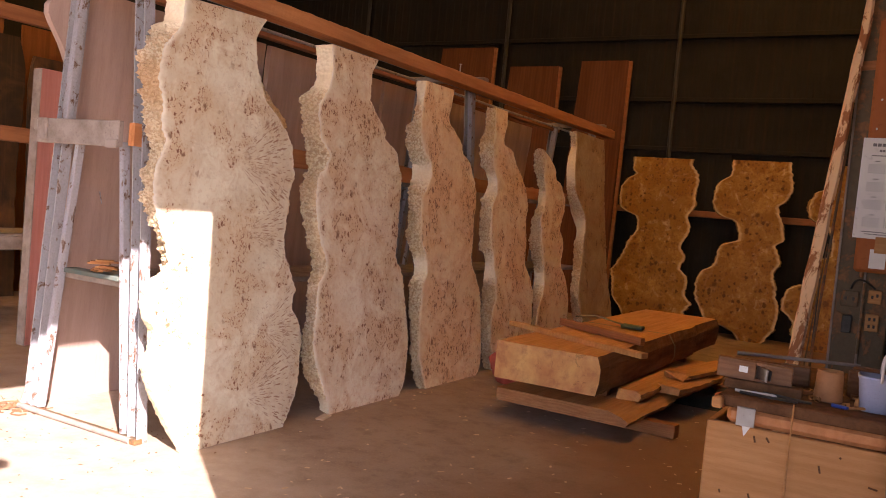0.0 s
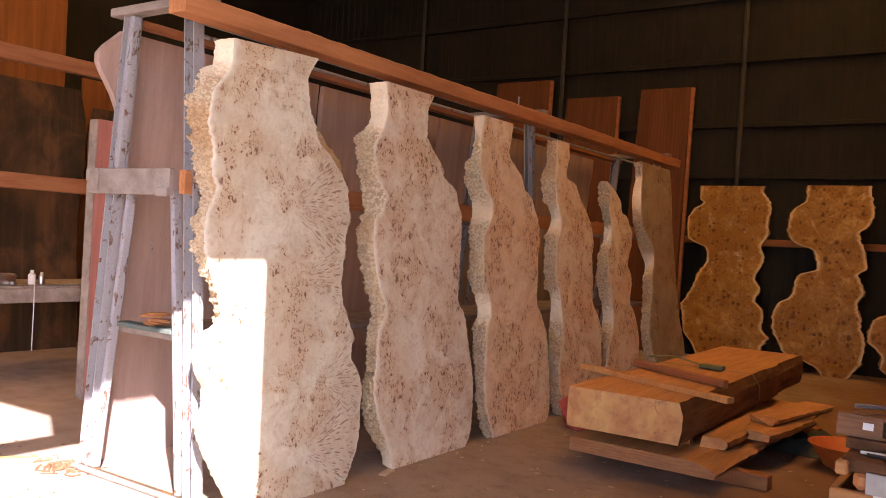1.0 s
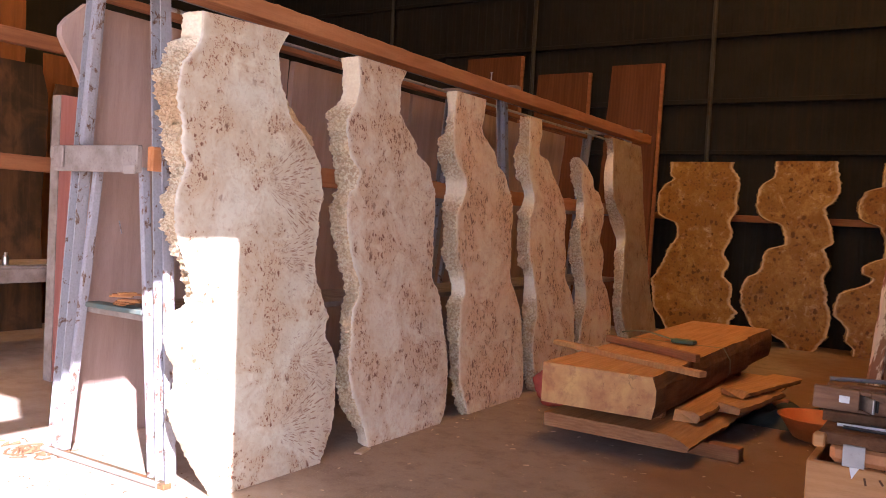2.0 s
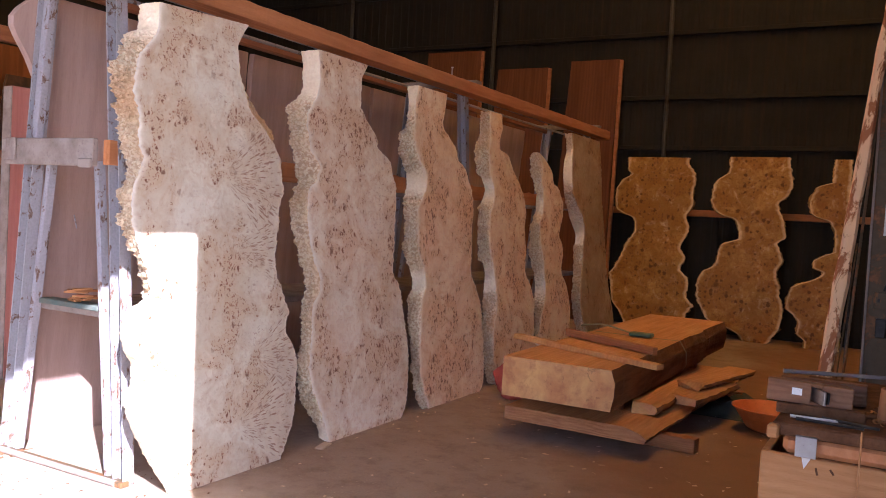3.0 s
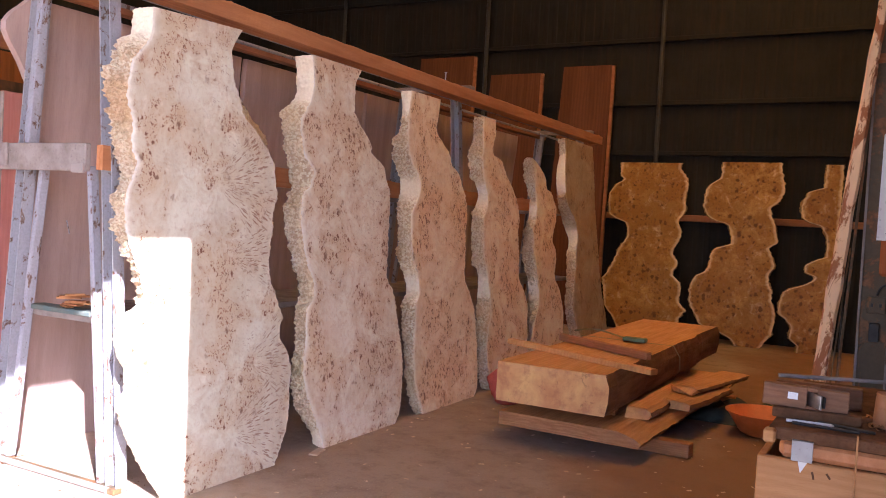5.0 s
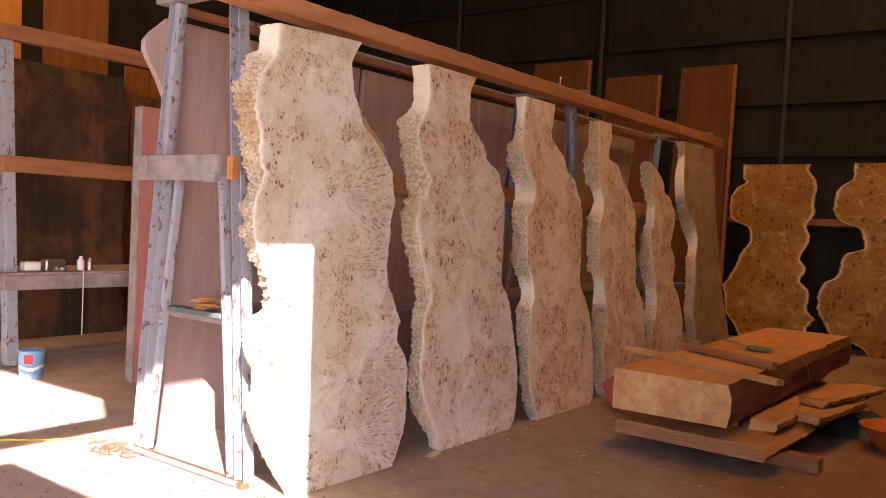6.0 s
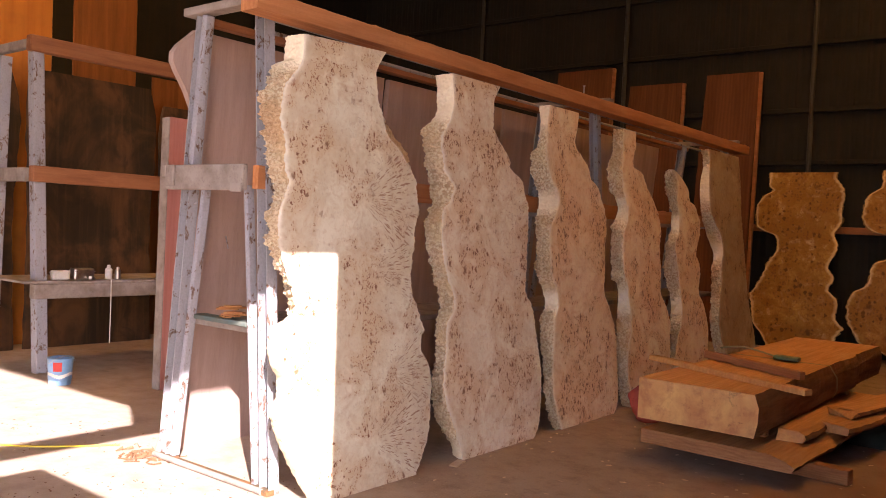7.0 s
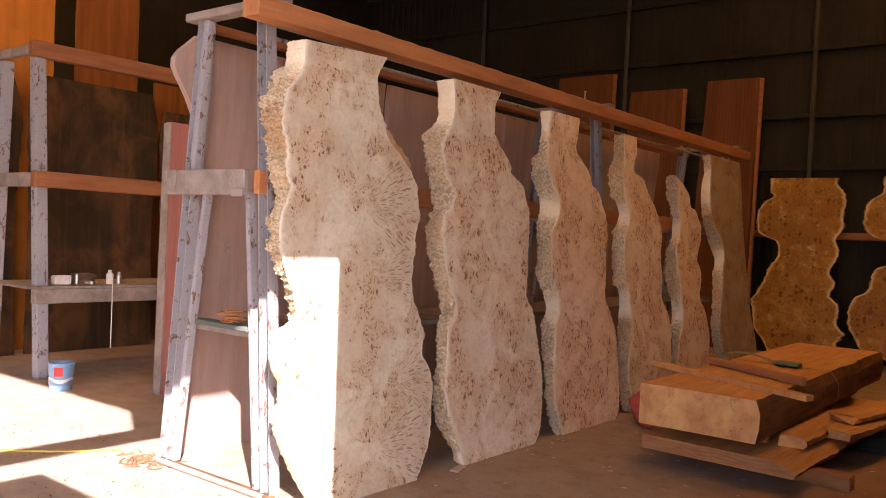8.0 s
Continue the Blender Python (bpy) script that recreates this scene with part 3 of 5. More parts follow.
bm = bmesh.new()
box(bm, (-9.6, -12, 0), (-9.4, REAR_Y + 0.2, 8.0))
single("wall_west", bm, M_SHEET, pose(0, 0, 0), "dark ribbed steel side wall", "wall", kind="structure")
# unseen wall and lintel, added to dim the left side and stop high sun
bm = bmesh.new()
box(bm, (-9.4, -9.7, 0), (-2.0, -9.5, 8.0))
box(bm, (-2.0, -9.7, 4.5), (4.2, -9.5, 8.0))
single("wall_front", bm, M_SHEET, pose(0, 0, 0), "unseen dark front wall added to block sky and high sun beside the opening", "wall", kind="structure")
# unseen wall; both openings are traced back from the sun patches they must give
bm = bmesh.new()
polygon_wall(bm, [(-12, 0), (REAR_Y + 0.2, 0), (REAR_Y + 0.2, 8.2), (-12, 8.2)],
             [[(-3.9, 0.01), (-3.9, 4.86), (-9.4, 4.86), (-9.4, 0.01)],
              [(-5.42, 4.96), (-5.53, 5.39), (-7.4, 7.25), (-9.3, 7.25), (-9.3, 4.96)]], 4.2, 4.4)
single("wall_east", bm, M_SHEET, pose(0, 0, 0), "unseen dark steel side wall, tall door and upper openings cut to shape the sun patches", "wall", kind="structure")
bm = bmesh.new()
# roof sheets round the two added light panels
for x0, x1, y0, y1 in ((-9.6, -7.2, -9.7, 9.15), (-7.2, -4.6, -9.7, -3.0), (-7.2, -4.6, 4.5, 9.15), (-4.6, 0.2, -9.7, 9.15), (0.2, 3.2, -9.7, 1.2), (0.2, 3.2, 8.2, 9.15), (3.2, 4.2, -9.7, 9.15)):
    box(bm, (x0, y0, 8.0), (x1, y1, 8.1))
for k in range(8):
    box(bm, (-9.4, -5.5 + k * 2.0, 7.7), (4.15, -5.4 + k * 2.0, 8.0))
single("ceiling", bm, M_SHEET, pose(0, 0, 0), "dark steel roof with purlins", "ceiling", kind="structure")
# unseen panels, added to brighten the timber stack and the far panels from above
for x0, x1, y0, y1 in ((-7.2, -4.6, -3.0, 4.5), (0.2, 3.2, 1.2, 8.2)):
    bm = bmesh.new()
    bmesh.ops.create_grid(bm, x_segments=1, y_segments=1, size=0.5, matrix=Matrix.Translation(((x0 + x1) / 2, (y0 + y1) / 2, 8.05)) @ Matrix.Diagonal((x1 - x0, y1 - y0, 1, 1)))
    single("ceiling_light_panel", bm, M_WARM_SHEET, pose(0, 0, 0), "unseen orange translucent roof sheet added for warm light from above", "skylight", kind="structure")

# ---- burl slabs along the rack ----
LEAN = -5.4
G1 = "burl slabs on the rack"
burl_slab("burl_slab", [(0.00, -0.79, -0.87, -0.02), (0.23, -0.94, -0.98, 0.11), (0.45, -1.04, -1.08, 0.14), (0.53, -1.05, -1.09, 0.16), (0.60, -1.01, -1.07, 0.15),
          (0.70, -1.00, -1.06, 0.11), (0.77, -1.05, -1.09, 0.06), (0.90, -1.06, -1.08, 0.09), (0.96, -1.04, -1.06, 0.06), (1.02, -0.91, -1.00, 0.04),
          (1.09, -0.89, -0.98, 0.00), (1.15, -0.90, -0.99, -0.02), (1.43, -1.05, -1.08, 0.02), (1.55, -1.05, -1.08, 0.04), (1.63, -0.99, -1.05, 0.07),
          (1.75, -0.99, -1.00, 0.06), (1.82, -1.03, -1.03, 0.05), (1.97, -1.04, -1.02, -0.06), (2.08, -1.07, -1.05, -0.20), (2.19, -1.07, -1.03, -0.24),
          (2.26, -1.05, -1.01, -0.27), (2.39, -1.00, -0.90, -0.29), (2.44, -0.91, -0.88, -0.29), (2.57, -0.89, -0.87, -0.20)],
          pose(0, 0, 0.0, LEAN, 0, 90), M_BURL_A, "tall pale cream burl slab with spiky dark figure, lower part in sunlight", 1, 0.13, 0.018, group=G1, smooth_at=((2.38, 3.0), (-0.2, 1.02)), lumps=((2.05, 0.16, 0.27),), tilt_top=0.03)
burl_slab("burl_slab", [(0.00, 0.52, 0.46, 1.34), (0.10, 0.49, 0.43, 1.42), (0.15, 0.43, 0.41, 1.43), (0.48, 0.31, 0.28, 1.47), (0.60, 0.32, 0.29, 1.45), (0.74, 0.37, 0.31, 1.42),
          (0.91, 0.37, 0.33, 1.39), (1.01, 0.42, 0.41, 1.35), (1.07, 0.42, 0.41, 1.29), (1.23, 0.36, 0.34, 1.30), (1.45, 0.29, 0.30, 1.33), (1.67, 0.32, 0.33, 1.36),
          (1.71, 0.35, 0.39, 1.36), (1.76, 0.34, 0.42, 1.35), (1.83, 0.33, 0.43, 1.31), (1.91, 0.31, 0.35, 1.29), (2.02, 0.30, 0.33, 1.12), (2.05, 0.29, 0.32, 1.13),
          (2.15, 0.28, 0.33, 1.04), (2.22, 0.30, 0.38, 0.97), (2.27, 0.38, 0.42, 0.93), (2.40, 0.45, 0.47, 0.94), (2.48, 0.45, 0.47, 0.95), (2.59, 0.44, 0.46, 1.03)],
          pose(0, 0, 0.0, LEAN, 0, 90), M_BURL_B, "tall pinkish cream burl slab leaning on the rack", 2, 0.13, 0.016, group=G1, smooth_at=((2.25, 3.0), (-0.1, 0.12)))
burl_slab("burl_slab", [(0.00, 1.74, 1.74, 2.64), (0.03, 1.73, 1.73, 2.68), (0.15, 1.69, 1.68, 2.72), (0.28, 1.64, 1.63, 2.73), (0.46, 1.64, 1.63, 2.72), (0.75, 1.60, 1.67, 2.70),
          (0.86, 1.62, 1.68, 2.64), (0.96, 1.68, 1.75, 2.59), (1.04, 1.69, 1.75, 2.53), (1.25, 1.57, 1.65, 2.56), (1.46, 1.60, 1.65, 2.57), (1.57, 1.59, 1.66, 2.61),
          (1.67, 1.59, 1.73, 2.61), (1.73, 1.64, 1.78, 2.60), (1.82, 1.65, 1.81, 2.56), (1.87, 1.64, 1.80, 2.53), (1.97, 1.57, 1.70, 2.46), (2.02, 1.55, 1.67, 2.36),
          (2.11, 1.54, 1.64, 2.32), (2.16, 1.55, 1.64, 2.27), (2.22, 1.65, 1.64, 2.18), (2.28, 1.67, 1.65, 2.11), (2.42, 1.71, 1.68, 2.15), (2.56, 1.70, 1.72, 2.19)],
          pose(0, 0, 0.0, LEAN, 0, 90), M_BURL_T, "pinkish tan burl slab with narrow neck leaning on the rack", 3, 0.09, 0.016, group=G1, smooth_at=((2.36, 3.0), (1.70, 1.88), (0.93, 1.10)))
burl_slab("burl_slab", [(0.00, 3.01, 2.99, 3.81), (0.09, 2.93, 2.98, 3.82), (0.23, 2.89, 2.93, 3.85), (0.38, 2.89, 2.91, 3.86), (0.58, 2.88, 2.96, 3.87), (0.70, 2.90, 3.02, 3.88),
          (0.86, 2.93, 3.02, 3.82), (1.02, 2.96, 2.98, 3.69), (1.09, 2.95, 2.97, 3.70), (1.19, 2.84, 2.93, 3.71), (1.24, 2.84, 2.91, 3.72), (1.46, 2.85, 2.92, 3.71),
          (1.60, 2.87, 2.94, 3.75), (1.64, 2.87, 2.98, 3.75), (1.71, 2.96, 3.03, 3.73), (1.80, 3.01, 3.04, 3.69), (1.89, 2.97, 3.00, 3.62), (1.96, 2.88, 2.95, 3.54),
          (2.07, 2.83, 2.95, 3.43), (2.16, 2.83, 2.95, 3.35), (2.19, 2.85, 2.96, 3.20), (2.27, 2.91, 2.97, 3.19), (2.40, 2.96, 2.98, 3.26), (2.53, 2.98, 3.00, 3.26)],
          pose(0, 0, 0.0, LEAN, 0, 90), M_BURL_T, "tan burl slab with thick knobbly edge leaning on the rack", 4, 0.09, 0.018, group=G1, smooth_at=((1.68, 1.90), (0.85, 1.08)))
burl_slab("burl_slab", [(0.00, 4.11, 4.03, 4.81), (0.10, 4.10, 4.03, 4.81), (0.35, 4.05, 3.98, 4.85), (0.46, 4.11, 4.02, 4.87), (0.55, 4.10, 4.05, 4.89), (0.69, 4.05, 4.15, 4.86),
          (0.81, 4.11, 4.19, 4.81), (0.87, 4.12, 4.19, 4.77), (0.99, 4.10, 4.16, 4.66), (1.18, 4.00, 4.13, 4.72), (1.29, 4.00, 4.10, 4.71), (1.38, 4.02, 4.09, 4.63),
          (1.52, 4.06, 4.08, 4.69), (1.60, 4.14, 4.17, 4.75), (1.64, 4.18, 4.18, 4.76), (1.75, 4.21, 4.21, 4.77), (1.85, 4.23, 4.20, 4.69), (1.92, 4.18, 4.17, 4.63),
          (1.95, 4.15, 4.16, 4.51), (2.06, 4.09, 4.19, 4.49), (2.12, 4.07, 4.19, 4.42), (2.20, 4.09, 4.14, 4.28), (2.25, 4.15, 4.08, 4.15)],
          pose(0, 0, 0.0, LEAN, 0, 90), M_BURL_T, "shorter tan burl slab with rounded top leaning on the rack", 5, 0.09, 0.02, group=G1, smooth_at=((1.62, 1.80), (0.75, 0.95)))
burl_slab("burl_slab", [(0.00, 5.45, 5.44, 6.41), (0.20, 5.45, 5.44, 6.41), (0.27, 5.32, 5.41, 6.40), (0.40, 5.23, 5.29, 6.39), (0.59, 5.18, 5.21, 6.32), (0.71, 5.17, 5.22, 6.26),
          (0.78, 5.19, 5.23, 6.24), (1.03, 5.26, 5.32, 6.18), (1.22, 5.26, 5.35, 6.17), (1.31, 5.33, 5.37, 6.16), (1.42, 5.35, 5.42, 6.14), (1.57, 5.21, 5.40, 6.12),
          (1.67, 5.13, 5.32, 6.11), (1.76, 5.08, 5.19, 6.10), (1.88, 5.04, 5.08, 6.09), (2.10, 5.02, 5.07, 6.10), (2.26, 5.07, 5.09, 6.10), (2.40, 5.15, 5.12, 6.09),
          (2.57, 5.11, 5.10, 6.07)],
          pose(0, 0, 0.0, LEAN, 0, 90), M_BURL_D, "dull brown burl slab with pale wavy edge leaning on the rack", 6, 0.09, 0.014, group=G1, smooth_at=((1.95, 2.4), (1.30, 1.55)))

# ---- burl slabs before the rear wall ----
G2 = "burl slabs before the rear wall"
burl_slab("burl_slab", [(h, a - 0.015, a, b) for h, a, b in ((0.00, -0.47, 0.41), (0.06, -0.49, 0.42), (0.27, -0.60, 0.40), (0.38, -0.70, 0.46), (0.42, -0.71, 0.48), (0.56, -0.73, 0.39), (0.69, -0.75, 0.41),
          (0.81, -0.76, 0.40), (0.93, -0.69, 0.28), (1.11, -0.60, 0.34), (1.24, -0.56, 0.26), (1.46, -0.43, 0.34), (1.57, -0.43, 0.36), (1.68, -0.49, 0.32),
          (1.73, -0.63, 0.31), (1.78, -0.71, 0.34), (1.90, -0.75, 0.40), (2.04, -0.76, 0.39), (2.17, -0.72, 0.40), (2.25, -0.65, 0.41), (2.32, -0.54, 0.39),
          (2.39, -0.60, 0.37), (2.50, -0.60, 0.29), (2.58, -0.60, 0.30))],
          pose(0, 8.34, 0, -2.5, 0, 0), M_BURL_C, "golden brown burl slab with two lobes and pale rim", 11, 0.09, 0.02, group=G2, rim_left=0.05, rim_right=0.045, rear=True)
burl_slab("burl_slab", [(h, a - 0.015, a, b) for h, a, b in ((0.00, 1.23, 1.54), (0.08, 1.17, 1.59), (0.21, 0.88, 1.68), (0.26, 0.71, 1.69), (0.37, 0.66, 1.72), (0.50, 0.58, 1.72), (0.68, 0.55, 1.66), (0.83, 0.56, 1.64),
          (0.95, 0.63, 1.60), (1.03, 0.76, 1.60), (1.15, 0.80, 1.67), (1.25, 0.81, 1.64), (1.34, 0.86, 1.60), (1.39, 0.96, 1.58), (1.43, 1.08, 1.62), (1.48, 1.08, 1.68),
          (1.65, 1.04, 1.66), (1.73, 0.98, 1.64), (1.76, 0.84, 1.63), (1.84, 0.72, 1.59), (1.97, 0.67, 1.57), (2.03, 0.67, 1.65), (2.14, 0.68, 1.71), (2.26, 0.73, 1.73),
          (2.39, 0.89, 1.70), (2.60, 0.88, 1.66))],
          pose(0, 8.34, 0, -2.5, 0, 0), M_BURL_C, "golden brown burl slab with deep side notch and pale rim", 12, 0.09, 0.02, group=G2, rim_left=0.05, rim_right=0.045, rear=True)
burl_slab("burl_slab", [(h, a - 0.015, a, b) for h, a, b in ((0.00, 2.03, 2.45), (0.10, 2.03, 2.45), (0.19, 1.93, 2.45), (0.35, 1.94, 2.45), (0.54, 1.77, 2.45), (0.69, 1.78, 2.45), (0.84, 1.86, 2.45), (0.93, 2.07, 2.45),
          (1.04, 2.20, 2.45), (1.11, 2.08, 2.45), (1.18, 2.07, 2.45), (1.26, 2.17, 2.45), (1.33, 2.32, 2.45), (1.56, 2.31, 2.45), (1.68, 2.27, 2.45), (1.75, 2.21, 2.45),
          (1.79, 2.07, 2.45), (1.86, 1.99, 2.45), (2.00, 1.97, 2.45), (2.13, 2.02, 2.45), (2.22, 2.10, 2.45), (2.27, 2.25, 2.45), (2.58, 2.25, 2.45))],
          pose(0, 8.34, 0, -2.5, 0, 0), M_BURL_C, "golden brown burl slab half hidden by a leaning plank", 13, 0.09, 0.02, group=G2, rim_left=0.05, rim_right=0.045, rear=True)

# ---- steel and timber rack ----
def rough_rail(x0, x1, y0, y1, z0, z1, seed):
    """Sawn rail along y with chipped upper edges"""
    bm = bmesh.new()
    rings, n = [], 240
    for i in range(n + 1):
        y = y0 + (y1 - y0) * i / n
        a, b, c = (0.004 * noise.noise(Vector((seed + k, y * 9, 0))) for k in (0.1, 3.3, 7.7))
        nick = 0.022 * max(0.0, noise.noise(Vector((seed * 2.7, y * 7, 4))) - 0.22) + 0.004
        lift = 0.03 * max(0.0, noise.noise(Vector((seed * 5.2, y * 8.0, 2))) - 0.36)
        rings.append([bm.verts.new(p) for p in ((x0, y, z0), (x1 - 0.004 + a, y, z0), (x1 + a, y, z0 + 0.004), (x1 + b, y, z1 - nick), (x1 - nick + b, y, z1 + c + lift), (x0 + 0.004, y, z1 + c), (x0, y, z1 - 0.004))])
    for p, q in zip(rings, rings[1:]):
        for k in range(7):
            bm.faces.new((p[k], p[(k + 1) % 7], q[(k + 1) % 7], q[k]))
    bm.faces.new(rings[0])
    bm.faces.new(rings[-1][::-1])
    bmesh.ops.recalc_face_normals(bm, faces=bm.faces[:])
    return bm


rack = empty("slab_rack", pose(0, 0, 0), "long A-frame rack of chipped grey steel posts and orange timber rails", "rack")


def a_frame(y, rack):
    for (x0, x1, w) in ((-0.33, -0.545, 0.085), (-1.33, -1.10, 0.085)):
        bm = bmesh.new()
        channel(bm, (x0, y + 0.03, 0), (x1, y + 0.03, 2.75), w, -0.07)
        part("post", bm, M_PAINTED, rack, "chipped grey-white steel channel")
    for (x0, x1) in ((-0.44, -0.62), (-1.24, -1.02)):
        bm = bmesh.new()
        bar(bm, (x0, y - 0.005, 0.03), (x1, y - 0.005, 1.72), 0.05, 0.035, 0.003, (1, 0, 0))
        part("inner_post", bm, M_PAINTED, rack)
    bm = bmesh.new()
    box(bm, (-1.34, y - 0.085, 1.69), (-0.58, y - 0.045, 1.84), 0.006)
    part("crossbar", bm, M_GREYWOOD, rack, "weathered grey timber crossbar")
    bm = bmesh.new()
    bar(bm, (-1.145, y - 0.02, 1.845), (-1.055, y - 0.02, 2.745), 0.05, 0.05, 0.004, (1, 0, 0))
    part("upper_post", bm, M_PAINTED, rack)
    for x, z, w, h in ((-1.27, 1.775, 0.085, 0.13), (-1.33, 1.80, 0.035, 0.07), (-0.62, 1.705, 0.10, 0.05)):
        bm = bmesh.new()
        box(bm, (x - w / 2, y - 0.105, z - h / 2), (x + w / 2, y - 0.0855, z + h / 2), 0.005)
        part("bracket", bm, M_GREYWOOD, rack, "chipped grey bracket plate")
    bm = bmesh.new()
    bar(bm, (-1.36, y - 0.045, 0.016), (-0.28, y - 0.035, 0.016), 0.055, 0.03, 0.003)
    part("foot_bar", bm, M_STEEL_DARK, rack, "dark steel foot bar")
    bm = bmesh.new()
    box(bm, (-1.24, y - 0.07, 2.75), (-0.36, y + 0.03, 2.80), 0.006)
    part("head_piece", bm, M_GREYWOOD, rack)
    bm = bmesh.new()
    rod(bm, (-1.38, y - 0.06, 0.02), (-0.33, y - 0.06, 0.02), 0.018)
    part("foot_tie", bm, M_GREYWOOD, rack, "thin rusty foot tie rod")


for x, z, a in ((-1.02, 1.60, 20), (-0.70, 1.42, -30), (-1.10, 2.2, 10)):
    bm = bmesh.new()
    rod(bm, (x, -0.99, z), (x + 0.09 * math.cos(radians(a)), -1.03, z + 0.09 * math.sin(radians(a)) - 0.02), 0.004, 0.003, 8)
    part("bent_nail", bm, M_PAINTED, rack)
for y in (-0.90, 3.0, 6.4):
    a_frame(y, rack)
part("top_rail", rough_rail(-0.44, -0.30, -1.15, 6.6, 2.64, 2.745, 3.0), M_RAIL, rack, "orange-brown sawn timber top rail")
part("middle_rail", rough_rail(-0.52, -0.47, -0.96, 6.5, 1.70, 1.83, 8.0), M_RAIL, rack, "orange-brown timber middle rail")
bm = bmesh.new()
box(bm, (-1.16, -0.86, 2.70), (-1.09, 6.6, 2.75), 0.008)
part("back_rail", bm, M_RAIL_DIM, rack)
for x, z in ((-0.62, 2.70), (-0.75, 2.66)):
    bm = bmesh.new()
    rod(bm, (x, -0.80, z), (x, 6.5, z), 0.013)
    part("pipe", bm, M_PAINTED, rack, "chipped grey steel pipe")
bm = bmesh.new()
box(bm, (-1.2, -0.85, 0.86), (-0.55, 6.4, 0.90), 0.004)
part("shelf", bm, M_GREYWOOD, rack, "grey timber shelf")

# ---- wide boards behind the rack ----
def live_board(name, rows, m, mat, label, seed, thick=0.05, wob=0.012, category="wood slab", group=""):
    """A flat board with wavy long edges, front to local -y"""
    bm = bmesh.new()
    top, foot = max(r[0] for r in rows), min(r[0] for r in rows)
    rings = []
    n = 50
    for i in range(n + 1):
        h = foot + (top - foot) * i / n
        a, b = spline(rows, h)
        a += wob * noise.noise(Vector((seed, h * 5, 0)))
        b += wob * noise.noise(Vector((seed, h * 5, 7)))
        rings.append([bm.verts.new(p) for p in ((a, 0, h), (b, 0, h), (b + 0.012, thick * 0.5, h), (b, thick, h), (a, thick, h), (a - 0.012, thick * 0.5, h))])
    for a, b in zip(rings, rings[1:]):
        for k in range(6):
            bm.faces.new((a[k], a[(k + 1) % 6], b[(k + 1) % 6], b[k]))
    bm.faces.new(rings[0][::-1])
    bm.faces.new(rings[-1])
    bmesh.ops.recalc_face_normals(bm, faces=bm.faces[:])
    return single(name, bm, mat, m, label, category, group)


live_board("wide_board", [(0, -0.90, 0.9), (0.25, -0.83, 0.9), (0.45, -0.77, 0.9), (1.2, -0.74, 0.9), (1.95, -0.74, 0.88), (2.3, -0.87, 0.9), (2.52, -1.00, 0.9), (2.70, -0.85, 0.9)],
           pose(-1.42, 0, 0, 3.0, 0, 90), M_MAUVE, "wide mauve-brown live-edge board standing inside the rack", 21, 0.05)
live_board("wide_board", [(0, 0.96, 2.55), (1.2, 0.98, 2.55), (2.70, 0.96, 2.55)],
           pose(-1.42, 0, 0, 3.0, 0, 90), M_MAUVE, "wide mauve-brown board standing inside the rack", 22, 0.05)
live_board("wide_board", [(0, 2.62, 4.3), (1.2, 2.62, 4.3), (2.70, 2.60, 4.3)],
           pose(-1.42, 0, 0, 3.0, 0, 90), M_MAUVE, "wide brown board standing inside the rack", 23, 0.05)
live_board("wide_board", [(0, 4.4, 6.1), (1.2, 4.45, 6.0), (2.70, 4.37, 6.1)],
           pose(-1.42, 0, 0, 3.0, 0, 90), M_MAUVE, "wide brown board standing inside the rack", 24, 0.05)

# tall panels against the rear wall
for x0, x1, z1, lab, k in ((-4.5, -3.4, 4.39, "tall red-brown panel standing by the rear wall", 31), (-3.1, -2.15, 4.05, "red-brown panel standing by the rear wall", 32), (-1.80, -0.95, 4.13, "red-brown panel with pale side edge leaning at the rear wall", 33)):
    tp = live_board("tall_panel", [(0, x0, x1), (2, x0 - 0.03, x1 - 0.02), (z1, x0 + 0.05, x1)], pose(0, REAR_Y - 0.32, 0, -2, 0, 0), M_REDPANEL, lab, k, 0.06, 0.015, "panel", "tall panels at the rear wall")
    bm = bmesh.new()
    bar(bm, (x1 + 0.03, 0.02, 0), (x1 + 0.03, 0.02, z1 - 0.01), 0.05, 0.05, 0.004, (0, 1, 0))
    part("edge_strip", bm, M_LUMBER, tp, "paler sawn edge strip")

# unseen panel, added only to throw the dark square onto the sunlit floor
bm = bmesh.new()
box(bm, (3.09, -6.6, 3.56), (4.19, -5.08, 3.62))
single("ceiling_canopy", bm, M_SHEET, pose(0, 0, 0), "unseen dark panel added to cast the square shadow on the floor", "canopy", kind="structure")

# ---- chips and shavings on the floor ----
random.seed(9)
bm = bmesh.new()
for k in range(520):
    x, y = random.uniform(-2.2, 2.7), random.uniform(-1.6, 4.5)
    if x < -0.1 and y > -0.6:
        continue
    L, w, a = random.uniform(0.004, 0.022), random.uniform(0.003, 0.009), random.uniform(0, 3.14)
    c, sn = math.cos(a), math.sin(a)
    h = random.uniform(0.002, 0.006)
    vs = [bm.verts.new((x + c * p - sn * q, y + sn * p + c * q, z)) for p, q, z in ((-L, -w, 0.001), (L, -w * 0.6, 0.0012), (L * 0.8, w, h), (-L * 0.9, w * 0.8, h * 0.6))]
    bm.faces.new(vs)
single("wood_chips", bm, plain("pale_shavings", (0.66, 0.52, 0.36), (0.5, 0.36, 0.22), 0.8), pose(0, 0, 0), "pale wood chips and shavings strewn on the floor", "wood chips", kind="stuff")

